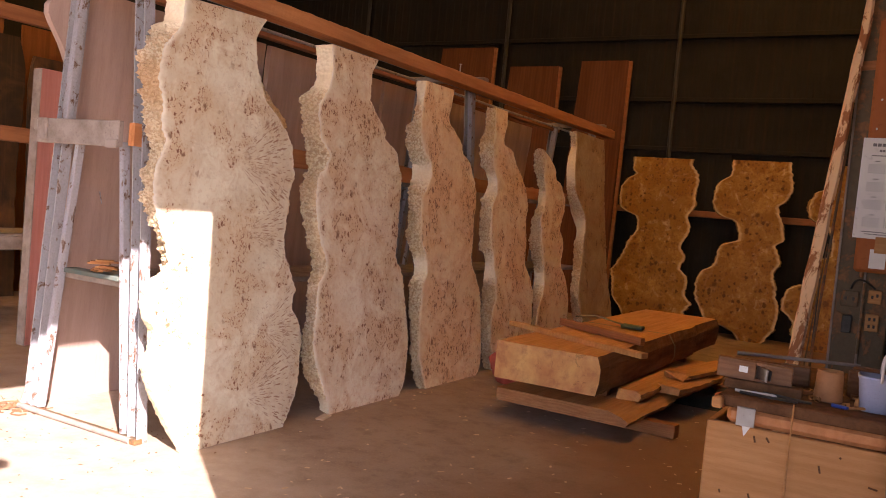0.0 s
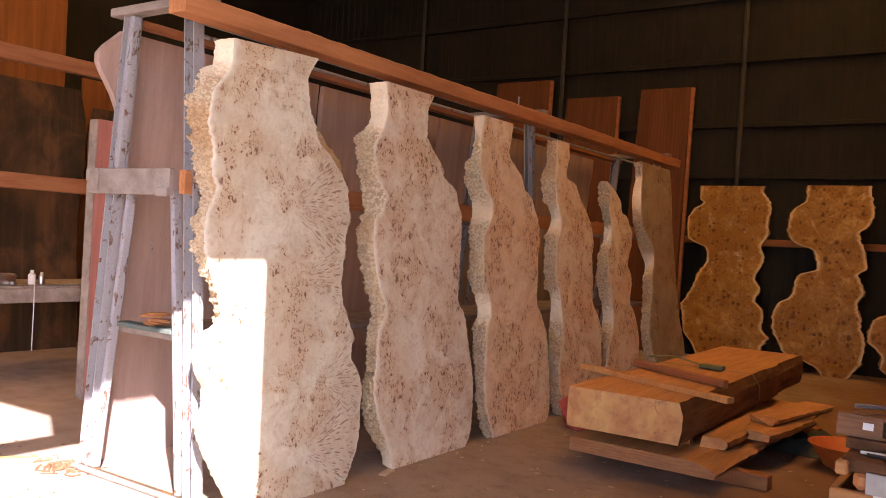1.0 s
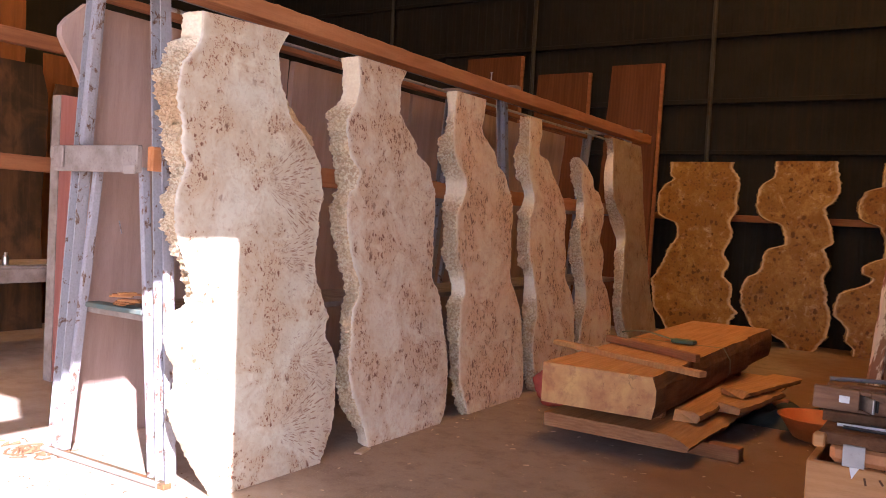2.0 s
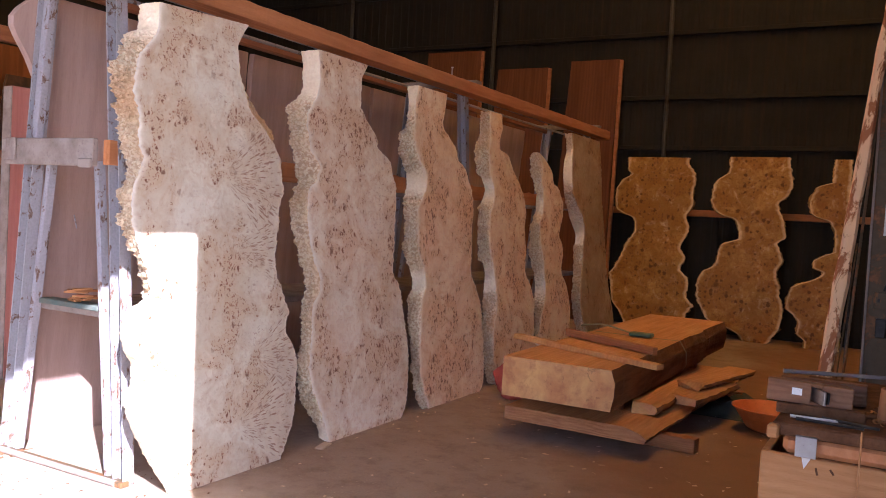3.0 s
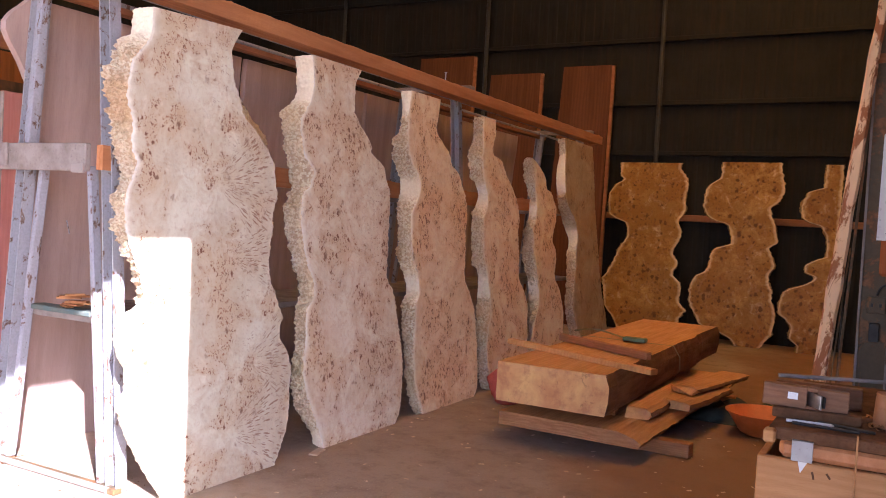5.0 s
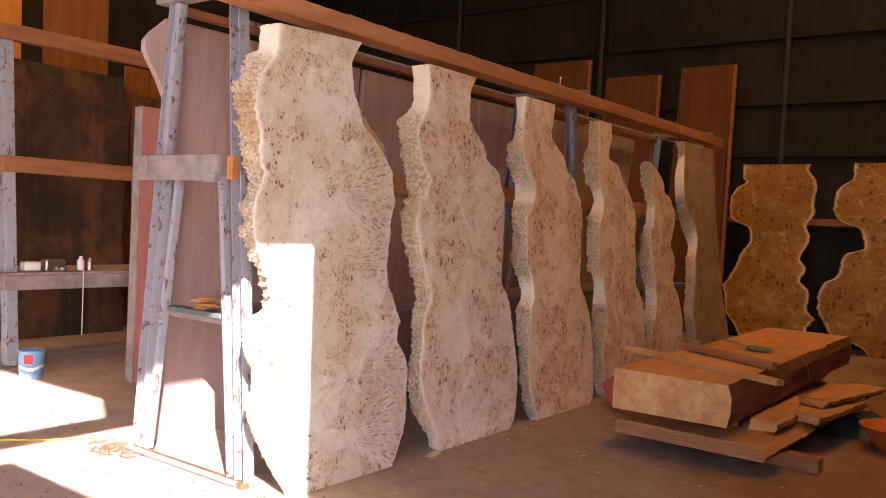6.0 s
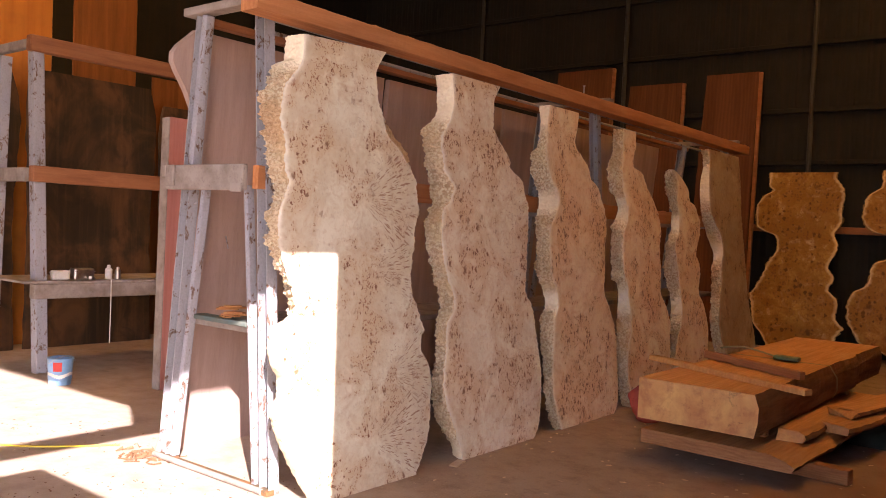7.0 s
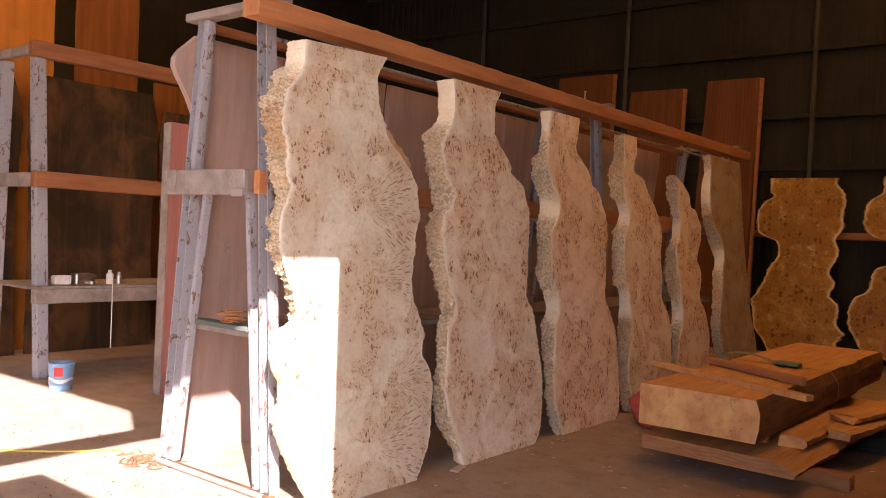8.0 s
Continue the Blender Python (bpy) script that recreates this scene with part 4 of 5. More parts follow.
random.seed(31)
bm = bmesh.new()
for k in range(900):
    x, y = random.uniform(-4.2, 0.4), random.uniform(-2.6, -0.7)
    if random.random() > 0.25 + 0.75 * max(0.0, noise.noise(Vector((x * 1.3, y * 1.3, 4))) + 0.3):
        continue
    L, w, a = random.uniform(0.004, 0.02), random.uniform(0.003, 0.008), random.uniform(0, 3.14)
    c, sn = math.cos(a), math.sin(a)
    h = random.uniform(0.002, 0.007)
    bm.faces.new([bm.verts.new((x + c * p - sn * q, y + sn * p + c * q, z)) for p, q, z in ((-L, -w * 0.4, 0.001), (0.0, -w, h), (L, 0.0, 0.0015), (-L * 0.2, w, h * 0.8))])
for k in range(70):
    x, y = random.gauss(-1.42, 0.10), random.gauss(-0.98, 0.07)
    L, w, a = random.uniform(0.012, 0.05), random.uniform(0.004, 0.010), random.uniform(0, 3.14)
    c, sn = math.cos(a), math.sin(a)
    h = random.uniform(0.006, 0.03)
    bm.faces.new([bm.verts.new((x + c * p - sn * q, y + sn * p + c * q, z)) for p, q, z in ((-L, -w, 0.001), (L, -w * 0.5, h * 0.4), (L * 0.9, w, h), (-L, w * 0.8, 0.004))])
single("bark_crumbs", bm, plain("brown_bark_crumbs", (0.24, 0.12, 0.06), (0.14, 0.07, 0.035), 0.85), pose(0, 0, 0), "brown bark crumbs and dirt on the sunlit floor", "bark crumbs", kind="stuff")

# ---- timber stack ----
def waney_beam(x0, x1, y0, y1, z0, z1, seed, wane=0.006, ragged=0.0):
    """Sawn flitch along y with a waney side"""
    bm = bmesh.new()
    n = 90
    rings = []
    for i in range(n + 1):
        y = y0 + (y1 - y0) * i / n
        chip = 0.012 * max(0.0, noise.noise(Vector((seed * 2.1, y * 14, 5)))) + 0.02 * max(0.0, noise.noise(Vector((seed * 2.9, y * 4, 8))) - 0.15)
        w = 0.03 * noise.noise(Vector((seed, y * 1.7, 0))) + 0.012 * noise.noise(Vector((seed, y * 9, 3)))
        rings.append([bm.verts.new(p) for p in ((x0, y, z0), (x1 + 0.0 + w, y, z0), (x1 + 0.02 + w, y, z0 + (z1 - z0) * 0.35), (x1 + 0.025 - wane * 0.45 + w, y, z0 + (z1 - z0) * 0.7),
                                                (x1 - wane - chip + w, y, z1 - 0.25 * chip), (x0, y, z1))])
    for ring, s in ((rings[0], -1), (rings[-1], 1)):
        for k, v in enumerate(ring):
            v.co.y += s * ragged * noise.noise(Vector((seed * 1.7, k * 1.31, s * 2.0)))
    for a, b in zip(rings, rings[1:]):
        for k in range(6):
            bm.faces.new((a[k], a[(k + 1) % 6], b[(k + 1) % 6], b[k]))
    bm.faces.new(rings[0])
    bm.faces.new(rings[-1][::-1])
    bmesh.ops.recalc_face_normals(bm, faces=bm.faces[:])
    return bm


def flitch(name, dims, seed, m, label, group="", wane=0.006, ragged=0.0, end=None):
    ob = single(name, waney_beam(*dims, seed, wane, ragged), M_LUMBER_Y, m, label, "timber", group)
    me = ob.data
    me.materials.append(M_WANE)
    me.materials.append(end or M_END)
    for p in me.polygons:
        if abs(p.normal.y) > 0.9:
            p.material_index = 2
        elif p.normal.x > 0.55:
            p.material_index = 1
    return ob


flitch("timber_beam", (-0.80, 0.0, 0, 3.9, 0, 0.28), 41, pose(1.555, 1.47, 0.275, 0, 0, 0.5), "thick sawn reddish timber beam with dark waney side")
flitch("timber_plank", (-1.02, 0.0, 0, 3.0, 0, 0.095), 42, pose(1.80, 1.45, 0.105, 0, 0, -1.5), "thick sawn plank on a block under the beam", wane=0.14, end=M_END_DARK)
bm = bmesh.new()
bar(bm, (1.2, 1.95, 0.05), (2.05, 1.88, 0.05), 0.10, 0.10, 0.006)
single("support_block", bm, M_LUMBER, pose(0, 0, 0), "dark timber bearer block on the floor", "block")
bm = bmesh.new()
bar(bm, (0.5, 3.9, 0.05), (2.0, 3.9, 0.05), 0.10, 0.10, 0.006)
single("support_block", bm, M_LUMBER, pose(0, 0, 0), "dark timber bearer block on the floor", "block")
for y in (1.9, 4.2):
    bm = bmesh.new()
    box(bm, (0.8, y, 0.2005), (1.5, y + 0.07, 0.2745), 0.004)
    single("spacer_stick", bm, M_LUMBER, pose(0, 0, 0), "timber spacer between plank and beam", "block")

bm = bmesh.new()
bar(bm, (1.80, 1.75, 0.575), (0.45, 2.35, 0.575), 0.075, 0.04, 0.003)
single("timber_stick", bm, M_LUMBER_Y, pose(0, 0, 0), "orange-brown sawn stick lying across the beam", "stick", "sticks on the beam")
bm = bmesh.new()
bar(bm, (1.60, 2.35, 0.59), (0.70, 2.85, 0.59), 0.05, 0.06, 0.003)
single("timber_stick", bm, M_LUMBER, pose(0, 0, 0), "dark brown sawn stick lying across the beam", "stick", "sticks on the beam")

# ---- bench ----
bench = empty("work_bench", pose(2.88, -1.17, 0), "low work bench boxed with pale plywood", "bench")
bm = bmesh.new()
box(bm, (0.0, 0, 0), (1.25, 0.025, 0.85), 0.004)
front_panel = part("front_panel", bm, M_PLY, bench, "pale nail-marked plywood front")
bm = bmesh.new()
box(bm, (0.0, 0.026, 0), (0.025, 1.0, 0.85), 0.004)
part("side_panel", bm, M_PLY, bench)
bm = bmesh.new()
box(bm, (0.06, 0.01, 0.851), (1.25, 0.09, 0.91), 0.016)
part("front_rail", bm, M_RAIL, bench, "orange-brown timber rail")
bm = bmesh.new()
box(bm, (0.03, -0.02, 0.911), (1.25, 1.0, 0.95), 0.006)
part("bench_top", bm, M_BARK, bench, "dark stained bench top")

# ---- column ----
column = empty("steel_column", pose(3.18, 1.05, 0), "dark green painted steel column", "column", kind="structure")
bm = bmesh.new()
box(bm, (-0.14, 0, 0), (0.14, 0.012, 7.9))
box(bm, (-0.14, 0.24, 0), (0.14, 0.252, 7.9))
box(bm, (-0.005, 0.012, 0), (0.005, 0.24, 7.9))
part("flange", bm, M_STEEL_DARK, column)
for x in (-0.138, 0.006):
    bm = bmesh.new()
    box(bm, (x, -0.016, 0), (x + 0.012, -0.001, 7.9), 0.002)
    part("edge_strip", bm, M_GREYWOOD, column, "worn pale steel edge")
bm = bmesh.new()
box(bm, (3.13, 0.985, 1.36), (3.52, 1.02, 2.757), 0.015)
single("hanging_board", bm, plain("red_brown_hardboard", (0.40, 0.125, 0.034), (0.33, 0.095, 0.025), 0.65, 0, 2.5), pose(0, 0, 0), "red-brown board hung on the column", "board")
bm = bmesh.new()
box(bm, (3.45, -1.35, 0), (3.75, -1.05, 7.9), 0.01)
single("concrete_pillar", bm, M_CONCRETE_WALL, pose(0, 0, 0), "worn concrete pillar beside the bench", "pillar", kind="structure")

# clutter on the rack shelf, seen between the slabs
for k, (y, w, h, mt) in enumerate(((0.16, 0.12, 0.07, M_STEEL_DARK), (0.34, 0.16, 0.05, M_GREYWOOD), (1.55, 0.14, 0.08, M_STEEL_DARK), (1.72, 0.1, 0.05, M_LUMBER), (2.75, 0.16, 0.07, M_STEEL_DARK))):
    bm = bmesh.new()
    box(bm, (-0.05, -w / 2, 0), (0.05, w / 2, h), 0.01)
    box(bm, (-0.03, -w / 4, h), (0.03, w / 4, h + 0.02), 0.006)
    single("tool_case", bm, mt, pose(-0.64, y, 0.9005, 0, 0, 8 * k), "small dark tool case on the rack shelf", "tool case", "clutter on the rack shelf")

# ---- second rack with dark panels ----
rack2 = empty("panel_rack", pose(0, -0.07, 0), "grey painted rack with orange timber rails holding dark panels", "rack")
for x0, x1, y in ((-4.50, -4.80, -0.12), (-5.56, -5.46, -0.12), (-4.50, -4.80, 2.9), (-5.45, -5.20, 2.9)):
    bm = bmesh.new()
    bar(bm, (x0, y, 0), (x1, y, 3.05), 0.11, 0.11, 0.006, (1, 0, 0))
    part("post", bm, M_PAINTED, rack2, "chipped grey-white post")
for x, z0, z1, lab in ((-4.76, 3.02, 3.17, "orange-brown timber rail"), (-4.62, 1.79, 1.94, "orange-brown timber rail"), (-4.52, 0.70, 0.84, "weathered grey rail")):
    bm = bmesh.new()
    box(bm, (x - 0.03, -0.22, z0), (x + 0.07, 3.1, z1), 0.008)
    part("rail", bm, M_RAIL_DIM if z0 > 1 else M_GREYWOOD, rack2, lab)
bm = bmesh.new()
box(bm, (-5.55, -0.19, 3.06), (-4.8, -0.13, 3.15), 0.006)
part("head_piece", bm, M_GREYWOOD, rack2)
bm = bmesh.new()
box(bm, (-5.55, -0.25, 1.79), (-4.66, -0.19, 1.92), 0.006)
part("crossbar", bm, M_GREYWOOD, rack2)
bm = bmesh.new()
box(bm, (-5.3, -0.3, 0.841), (-4.46, 3.0, 0.865), 0.004)
part("shelf", bm, M_GREYWOOD, rack2, "grey board shelf with clutter")
for y0, y1, h, k in ((-0.75, 0.2, 3.0, 51), (0.32, 1.85, 3.08, 52), (1.95, 3.3, 2.9, 53)):
    live_board("wide_board", [(0, y0, y1), (1.4, y0 + 0.02, y1 - 0.03), (h - 0.3, y0, y1 + 0.02), (h, y0 + 0.04, y1 - 0.06)], pose(-5.92, 0, 0, -2, 0, 90), M_DARKWOOD,
               "large dark brown wood panel standing in the rack", k, 0.05, 0.02, "panel", "dark panels in the rack")
for y0, y1, h, k, mt, lab in ((-0.95, 0.73, 5.2, 55, M_ORANGE, "tall glossy orange wood panel standing against the wall"),
                              (1.0, 1.8, 5.0, 56, M_ORANGE_DEEP, "tall deep orange-brown panel standing against the wall"),
                              (2.05, 2.75, 3.3, 57, M_ORANGE_DEEP, "lower deep orange-brown panel standing against the wall")):
    live_board("wide_board", [(0, y0, y1), (h / 2, y0, y1), (h, y0, y1)], pose(-6.3, 0, 0, -1.5, 0, 90), mt, lab, k, 0.04, 0.006, "panel", "orange panels")
M_STEEL = plain("worn_bright_steel", (0.5, 0.5, 0.5), (0.32, 0.31, 0.3), 0.35, 1.0, 20)
M_WHITE = plain("off_white_plastic", (0.75, 0.73, 0.68), (0.62, 0.6, 0.55), 0.45)
M_DARK = plain("black_iron", (0.05, 0.045, 0.04), (0.03, 0.028, 0.025), 0.5, 0.3, 20)
# clutter on the shelf
for y, w, d, h, mat, lab in ((0.02, 0.16, 0.1, 0.09, M_WHITE, "small white plastic box on the shelf"), (0.24, 0.2, 0.12, 0.11, M_STEEL, "small worn metal case on the shelf"),
                             (0.52, 0.07, 0.07, 0.14, M_WHITE, "small white bottle on the shelf"), (0.62, 0.06, 0.06, 0.12, M_STEEL, "small metal can on the shelf")):
    bm = bmesh.new()
    if w < 0.1:
        lathe(bm, ((0, 0), (w / 2, 0), (w / 2, h * 0.7), (w / 4, h * 0.8), (w / 4, h), (0, h)), 14)
    else:
        box(bm, (-d / 2, -w / 2, 0), (d / 2, w / 2, h), 0.012)
        box(bm, (-d / 2 - 0.004, -w / 2 - 0.004, h * 0.7), (d / 2 + 0.004, w / 2 + 0.004, h * 0.78), 0.002)
    single("bottle" if w < 0.1 else "box", bm, mat, pose(-4.6, y, 0.866), lab, "container", "shelf clutter")
bm = bmesh.new()
box(bm, (-0.015, 0, 0), (0.015, 1.05, 0.006), 0.002)
box(bm, (-0.03, 0.22, 0.0061), (0.03, 0.26, 0.035), 0.003)
single("steel_rule", bm, M_STEEL, pose(-4.5, 0.05, 0.867), "long steel rule with slider lying on the shelf", "ruler")
tube("cord", [(-4.44, 0.46, 0.88), (-4.43, 0.46, 0.7), (-4.435, 0.462, 0.45), (-4.43, 0.46, 0.24)], 0.005, M_WHITE)
tagged(bpy.data.objects["cord"], "white cord hanging from the shelf rail", "cord")

# red board standing behind the first rack
red = empty("red_board", pose(-3.2, 0.2, 0), "rose-red board with weathered grey edge standing upright", "board")
bm = bmesh.new()
box(bm, (-0.05, 0.012, 0), (0.05, 1.1, 2.39), 0.006)
part("face", bm, M_RED, red)
bm = bmesh.new()
box(bm, (-0.055, 0, 0), (0.055, 0.0119, 2.385), 0.004)
part("edge_strip", bm, M_GREYWOOD, red, "weathered grey edge")

# paint can
M_BLUE = plain("blue_printed_tin", (0.16, 0.33, 0.56), (0.26, 0.42, 0.6), 0.4, 0.0, 6)
M_REDP = plain("red_print", (0.55, 0.06, 0.05), (0.45, 0.05, 0.04), 0.4)
can = empty("paint_can", pose(-3.90, -0.30, 0) @ Matrix.Diagonal((0.86, 0.86, 0.9, 1)), "blue and white printed paint can with wire handle", "paint can")
bm = bmesh.new()
lathe(bm, ((0, 0), (0.105, 0), (0.108, 0.01), (0.125, 0.25), (0.13, 0.255), (0.13, 0.265), (0.118, 0.265), (0.115, 0.05), (0, 0.05)), 30)
can_body = part("body", bm, M_BLUE, can, smooth=True)
bm = bmesh.new()
ring = [(0.1125 + 0.0011, 0.06), (0.1165 + 0.0011, 0.115)]
vs = []
for r, z in ring:
    vs.append([bm.verts.new((r * math.cos(a), r * math.sin(a), z + 0.012 * math.sin(3 * a))) for a in [2 * math.pi * k / 40 for k in range(40)]])
for i in range(40):
    bm.faces.new((vs[0][i], vs[0][(i + 1) % 40], vs[1][(i + 1) % 40], vs[1][i]))
part("white_band", bm, M_WHITE, can_body, "white printed band", True)
bm = bmesh.new()
vs = []
for r, z in ((0.1185 + 0.002, 0.14), (0.1245 + 0.002, 0.23)):
    vs.append([bm.verts.new((r * math.cos(a), r * math.sin(a), z)) for a in [-1.05 + 0.1 * k for k in range(8)]])
for i in range(7):
    bm.faces.new((vs[0][i], vs[0][i + 1], vs[1][i + 1], vs[1][i]))
part("red_patch", bm, M_REDP, can_body, "red printed patch", True)
tube("handle", [(0, -0.13, 0.25), (0.03, -0.15, 0.2), (0.09, -0.1, 0.27), (0.1, 0, 0.29), (0.09, 0.1, 0.27), (0.03, 0.15, 0.2), (0, 0.13, 0.25)], 0.003, M_STEEL, can)

tube("yellow_line", [(-3.0, -1.9, 0.006), (-2.3, -1.62, 0.006), (-1.9, -1.25, 0.006), (-1.75, -0.98, 0.006)], 0.006, plain("yellow_plastic", (0.7, 0.55, 0.05), (0.6, 0.45, 0.04), 0.5))
tagged(bpy.data.objects["yellow_line"], "thin yellow cord lying on the floor", "cord")

# teal plank with chips on the rack shelf
bm = bmesh.new()
box(bm, (-1.12, -0.90, 0.9005), (-0.6, -0.80, 0.93), 0.005)
single("teal_plank", bm, plain("faded_teal_paint", (0.09, 0.13, 0.12), (0.14, 0.14, 0.11), 0.7), pose(0, 0, 0), "short plank with faded teal paint on the rack shelf", "plank")
for k in range(7):
    bm = bmesh.new()
    L, w = 0.10 + 0.03 * (k % 3), 0.04 + 0.008 * (k % 2)
    box(bm, (-L / 2, -w / 2, 0), (L / 2, w / 2, 0.011), 0.002)
    single("wood_offcut", bm, M_LUMBER if k % 2 else M_PLY, pose(-0.86 + 0.034 * (k % 4), -0.85 + 0.012 * (k % 3), 0.9305 + 0.0115 * k, 0, 0, -15 + 14 * k), "small orange wood offcut piled on the plank", "offcut", "offcuts on the shelf")

# nail in the top rail, shim under a slab, red rag
bm = bmesh.new()
rod(bm, (-0.37, 2.47, 2.70), (-0.37, 2.475, 2.83), 0.006)
rod(bm, (-0.37, 2.475, 2.83), (-0.37, 2.475, 2.834), 0.012)
single("nail", bm, M_STEEL, pose(0, 0, 0), "long bright nail standing in the top rail", "nail")
bm = bmesh.new()
box(bm, (-0.03, -0.08, 0), (0.03, 0.07, 0.012), 0.004)
single("wood_shim", bm, plain("pale_shim", (0.62, 0.50, 0.38), (0.5, 0.38, 0.27), 0.8), pose(0.03, 0.36, 0.0, 0, 0, 15), "thin pale wood shim under the slab corner", "shim")
bm = bmesh.new()
bmesh.ops.create_icosphere(bm, subdivisions=4, radius=0.13)
for v in bm.verts:
    v.co *= 1 + 0.55 * noise.noise(v.co * 9) + 0.25 * noise.noise(v.co * 23)
    v.co.z = max(0.0, v.co.z * 1.2 + 0.11)
single("red_rag", bm, plain("crumpled_red_cloth", (0.42, 0.08, 0.05), (0.28, 0.05, 0.035), 0.8), pose(0.30, 2.62, 0), "crumpled red-brown cloth beside the slab foot", "rag", smooth=True)

# ---- loose planks on the stack, strap ----
flitch("timber_plank", (-0.16, 0.0, 0, 1.25, 0, 0.075), 61, pose(1.73, 1.92, 0.2005, 0, 0, -1), "narrow broken plank beside the beam", "loose planks", 0.03, 0.06)
flitch("timber_plank", (-0.20, 0.0, 0, 0.95, 0, 0.07), 63, pose(1.90, 2.42, 0.2005, 0, 0, -9), "short orange plank beside the beam", "loose planks", 0.04, 0.09)
flitch("timber_plank", (-0.20, 0.0, 0, 1.05, 0, 0.055), 62, pose(1.88, 2.72, 0.2765, 0, 0, -11), "curved rough plank lying on the stack", "loose planks", 0.03, 0.12)
strap = empty("tie_strap", pose(0, 0, 0), "green tie-down strap looped over the beam", "strap")
M_STRAP = plain("faded_green_webbing", (0.30, 0.27, 0.15), (0.22, 0.2, 0.11), 0.8)
bm = bmesh.new()
pts = [(0.72, 0.30), (0.735, 0.565), (1.2, 0.562), (1.555, 0.565), (1.615, 0.47), (1.62, 0.37), (1.57, 0.27)]
prev = None
for x, z in pts:
    cur = [bm.verts.new((x, 3.30 + o, z)) for o in (-0.02, 0.02)]
    if prev:
        bm.faces.new((prev[0], prev[1], cur[1], cur[0]))
    prev = cur
bmesh.ops.solidify(bm, geom=bm.faces[:], thickness=0.003)
part("webbing", bm, M_STRAP, strap)
bm = bmesh.new()
box(bm, (1.12, 3.24, 0.566), (1.32, 3.34, 0.60), 0.008)
part("buckle", bm, plain("green_buckle", (0.12, 0.18, 0.09), (0.09, 0.13, 0.07), 0.5), strap, "dark green ratchet buckle")
tube("loose_end", [(1.2, 3.3, 0.57), (0.95, 3.55, 0.575), (0.75, 3.5, 0.62), (0.66, 3.3, 0.6)], 0.008, M_STRAP, strap)

# orange basin
bm = bmesh.new()
lathe(bm, ((0, 0.0), (0.13, 0.0), (0.17, 0.02), (0.27, 0.17), (0.285, 0.175), (0.285, 0.183), (0.265, 0.18), (0.16, 0.03), (0, 0.02)), 36)
single("orange_basin", bm, plain("orange_plastic", (0.62, 0.16, 0.03), (0.5, 0.12, 0.025), 0.45), pose(2.36, 2.95, 0), "shallow orange plastic basin on the floor", "basin", smooth=True)
bm = bmesh.new()
g = bmesh.ops.create_grid(bm, x_segments=26, y_segments=26, size=0.5)
for v in bm.verts:
    v.co.z = max(0.004, 0.07 + 0.13 * noise.noise(v.co * 5 + Vector((3, 1, 0))) - 0.35 * (v.co.x ** 2 + v.co.y ** 2))
bmesh.ops.solidify(bm, geom=bm.faces[:], thickness=0.002)
single("tarp", bm, plain("dark_green_tarp", (0.06, 0.065, 0.05), (0.04, 0.045, 0.035), 0.7), pose(1.95, 3.6, 0), "crumpled dark green tarp on the floor", "tarp", smooth=True)

# ---- things on and at the bench ----
M_PLANE = wood("oak_plane_body", (0.23, 0.105, 0.045), (0.18, 0.078, 0.032), (0.10, 0.042, 0.017), (1.5, 8, 8), 2.0, "Z", 0.5)


def hand_plane(m, L, H, label):
    """A wooden pull plane lying on its side"""
    ob = empty("hand_plane", m, label, "hand plane", "hand planes on the bench")
    bm = bmesh.new()
    a = L * 0.52
    box(bm, (0, 0, 0), (a, 0.04, H), 0.003)
    box(bm, (a + 0.03, 0, 0), (L, 0.04, H), 0.003)
    box(bm, (a, 0.0, 0.0), (a + 0.03, 0.04, 0.012), 0.001)
    box(bm, (a, 0.0, H - 0.012), (a + 0.03, 0.04, H), 0.001)
    part("body", bm, M_PLANE, ob)
    bm = bmesh.new()
    box(bm, (-0.004, -0.055, 0.014), (0.004, 0.045, H - 0.014), 0.002, pose(a + 0.016, 0, 0, 0, 0, 28))
    blade = part("blade", bm, M_STEEL, ob, "worn steel blade")
    bm = bmesh.new()
    box(bm, (-0.003, -0.04, 0.018), (0.003, 0.03, H - 0.018), 0.002, pose(a + 0.034, 0, 0, 0, 0, 28))
    part("chip_breaker", bm, M_DARK, blade, "dark chip breaker")
    return ob


hp = hand_plane(pose(2.865, -1.02, 0.985, 0, 2, 5), 0.255, 0.072, "brown wooden hand plane lying on its side")
bm = bmesh.new()
box(bm, (0.075, -0.0012, 0.028), (0.105, -0.0002, 0.05), 0.0)
part("paper_label", bm, M_WHITE, hp, "small worn white label")
hand_plane(pose(2.875, -0.76, 0.951, 0, 0, 3), 0.275, 0.075, "brown wooden hand plane lying on its side behind another")
hand_plane(pose(3.33, -0.62, 0.951, 0, 0, -4), 0.24, 0.072, "brown wooden hand plane lying on its side by the cup")
bm = bmesh.new()
box(bm, (0, 0, 0), (0.26, 0.05, 0.033), 0.003)
single("wood_block", bm, M_BARK, pose(2.90, -1.04, 0.9505, 0, 0, 3), "dark wood block under the hand plane", "block")
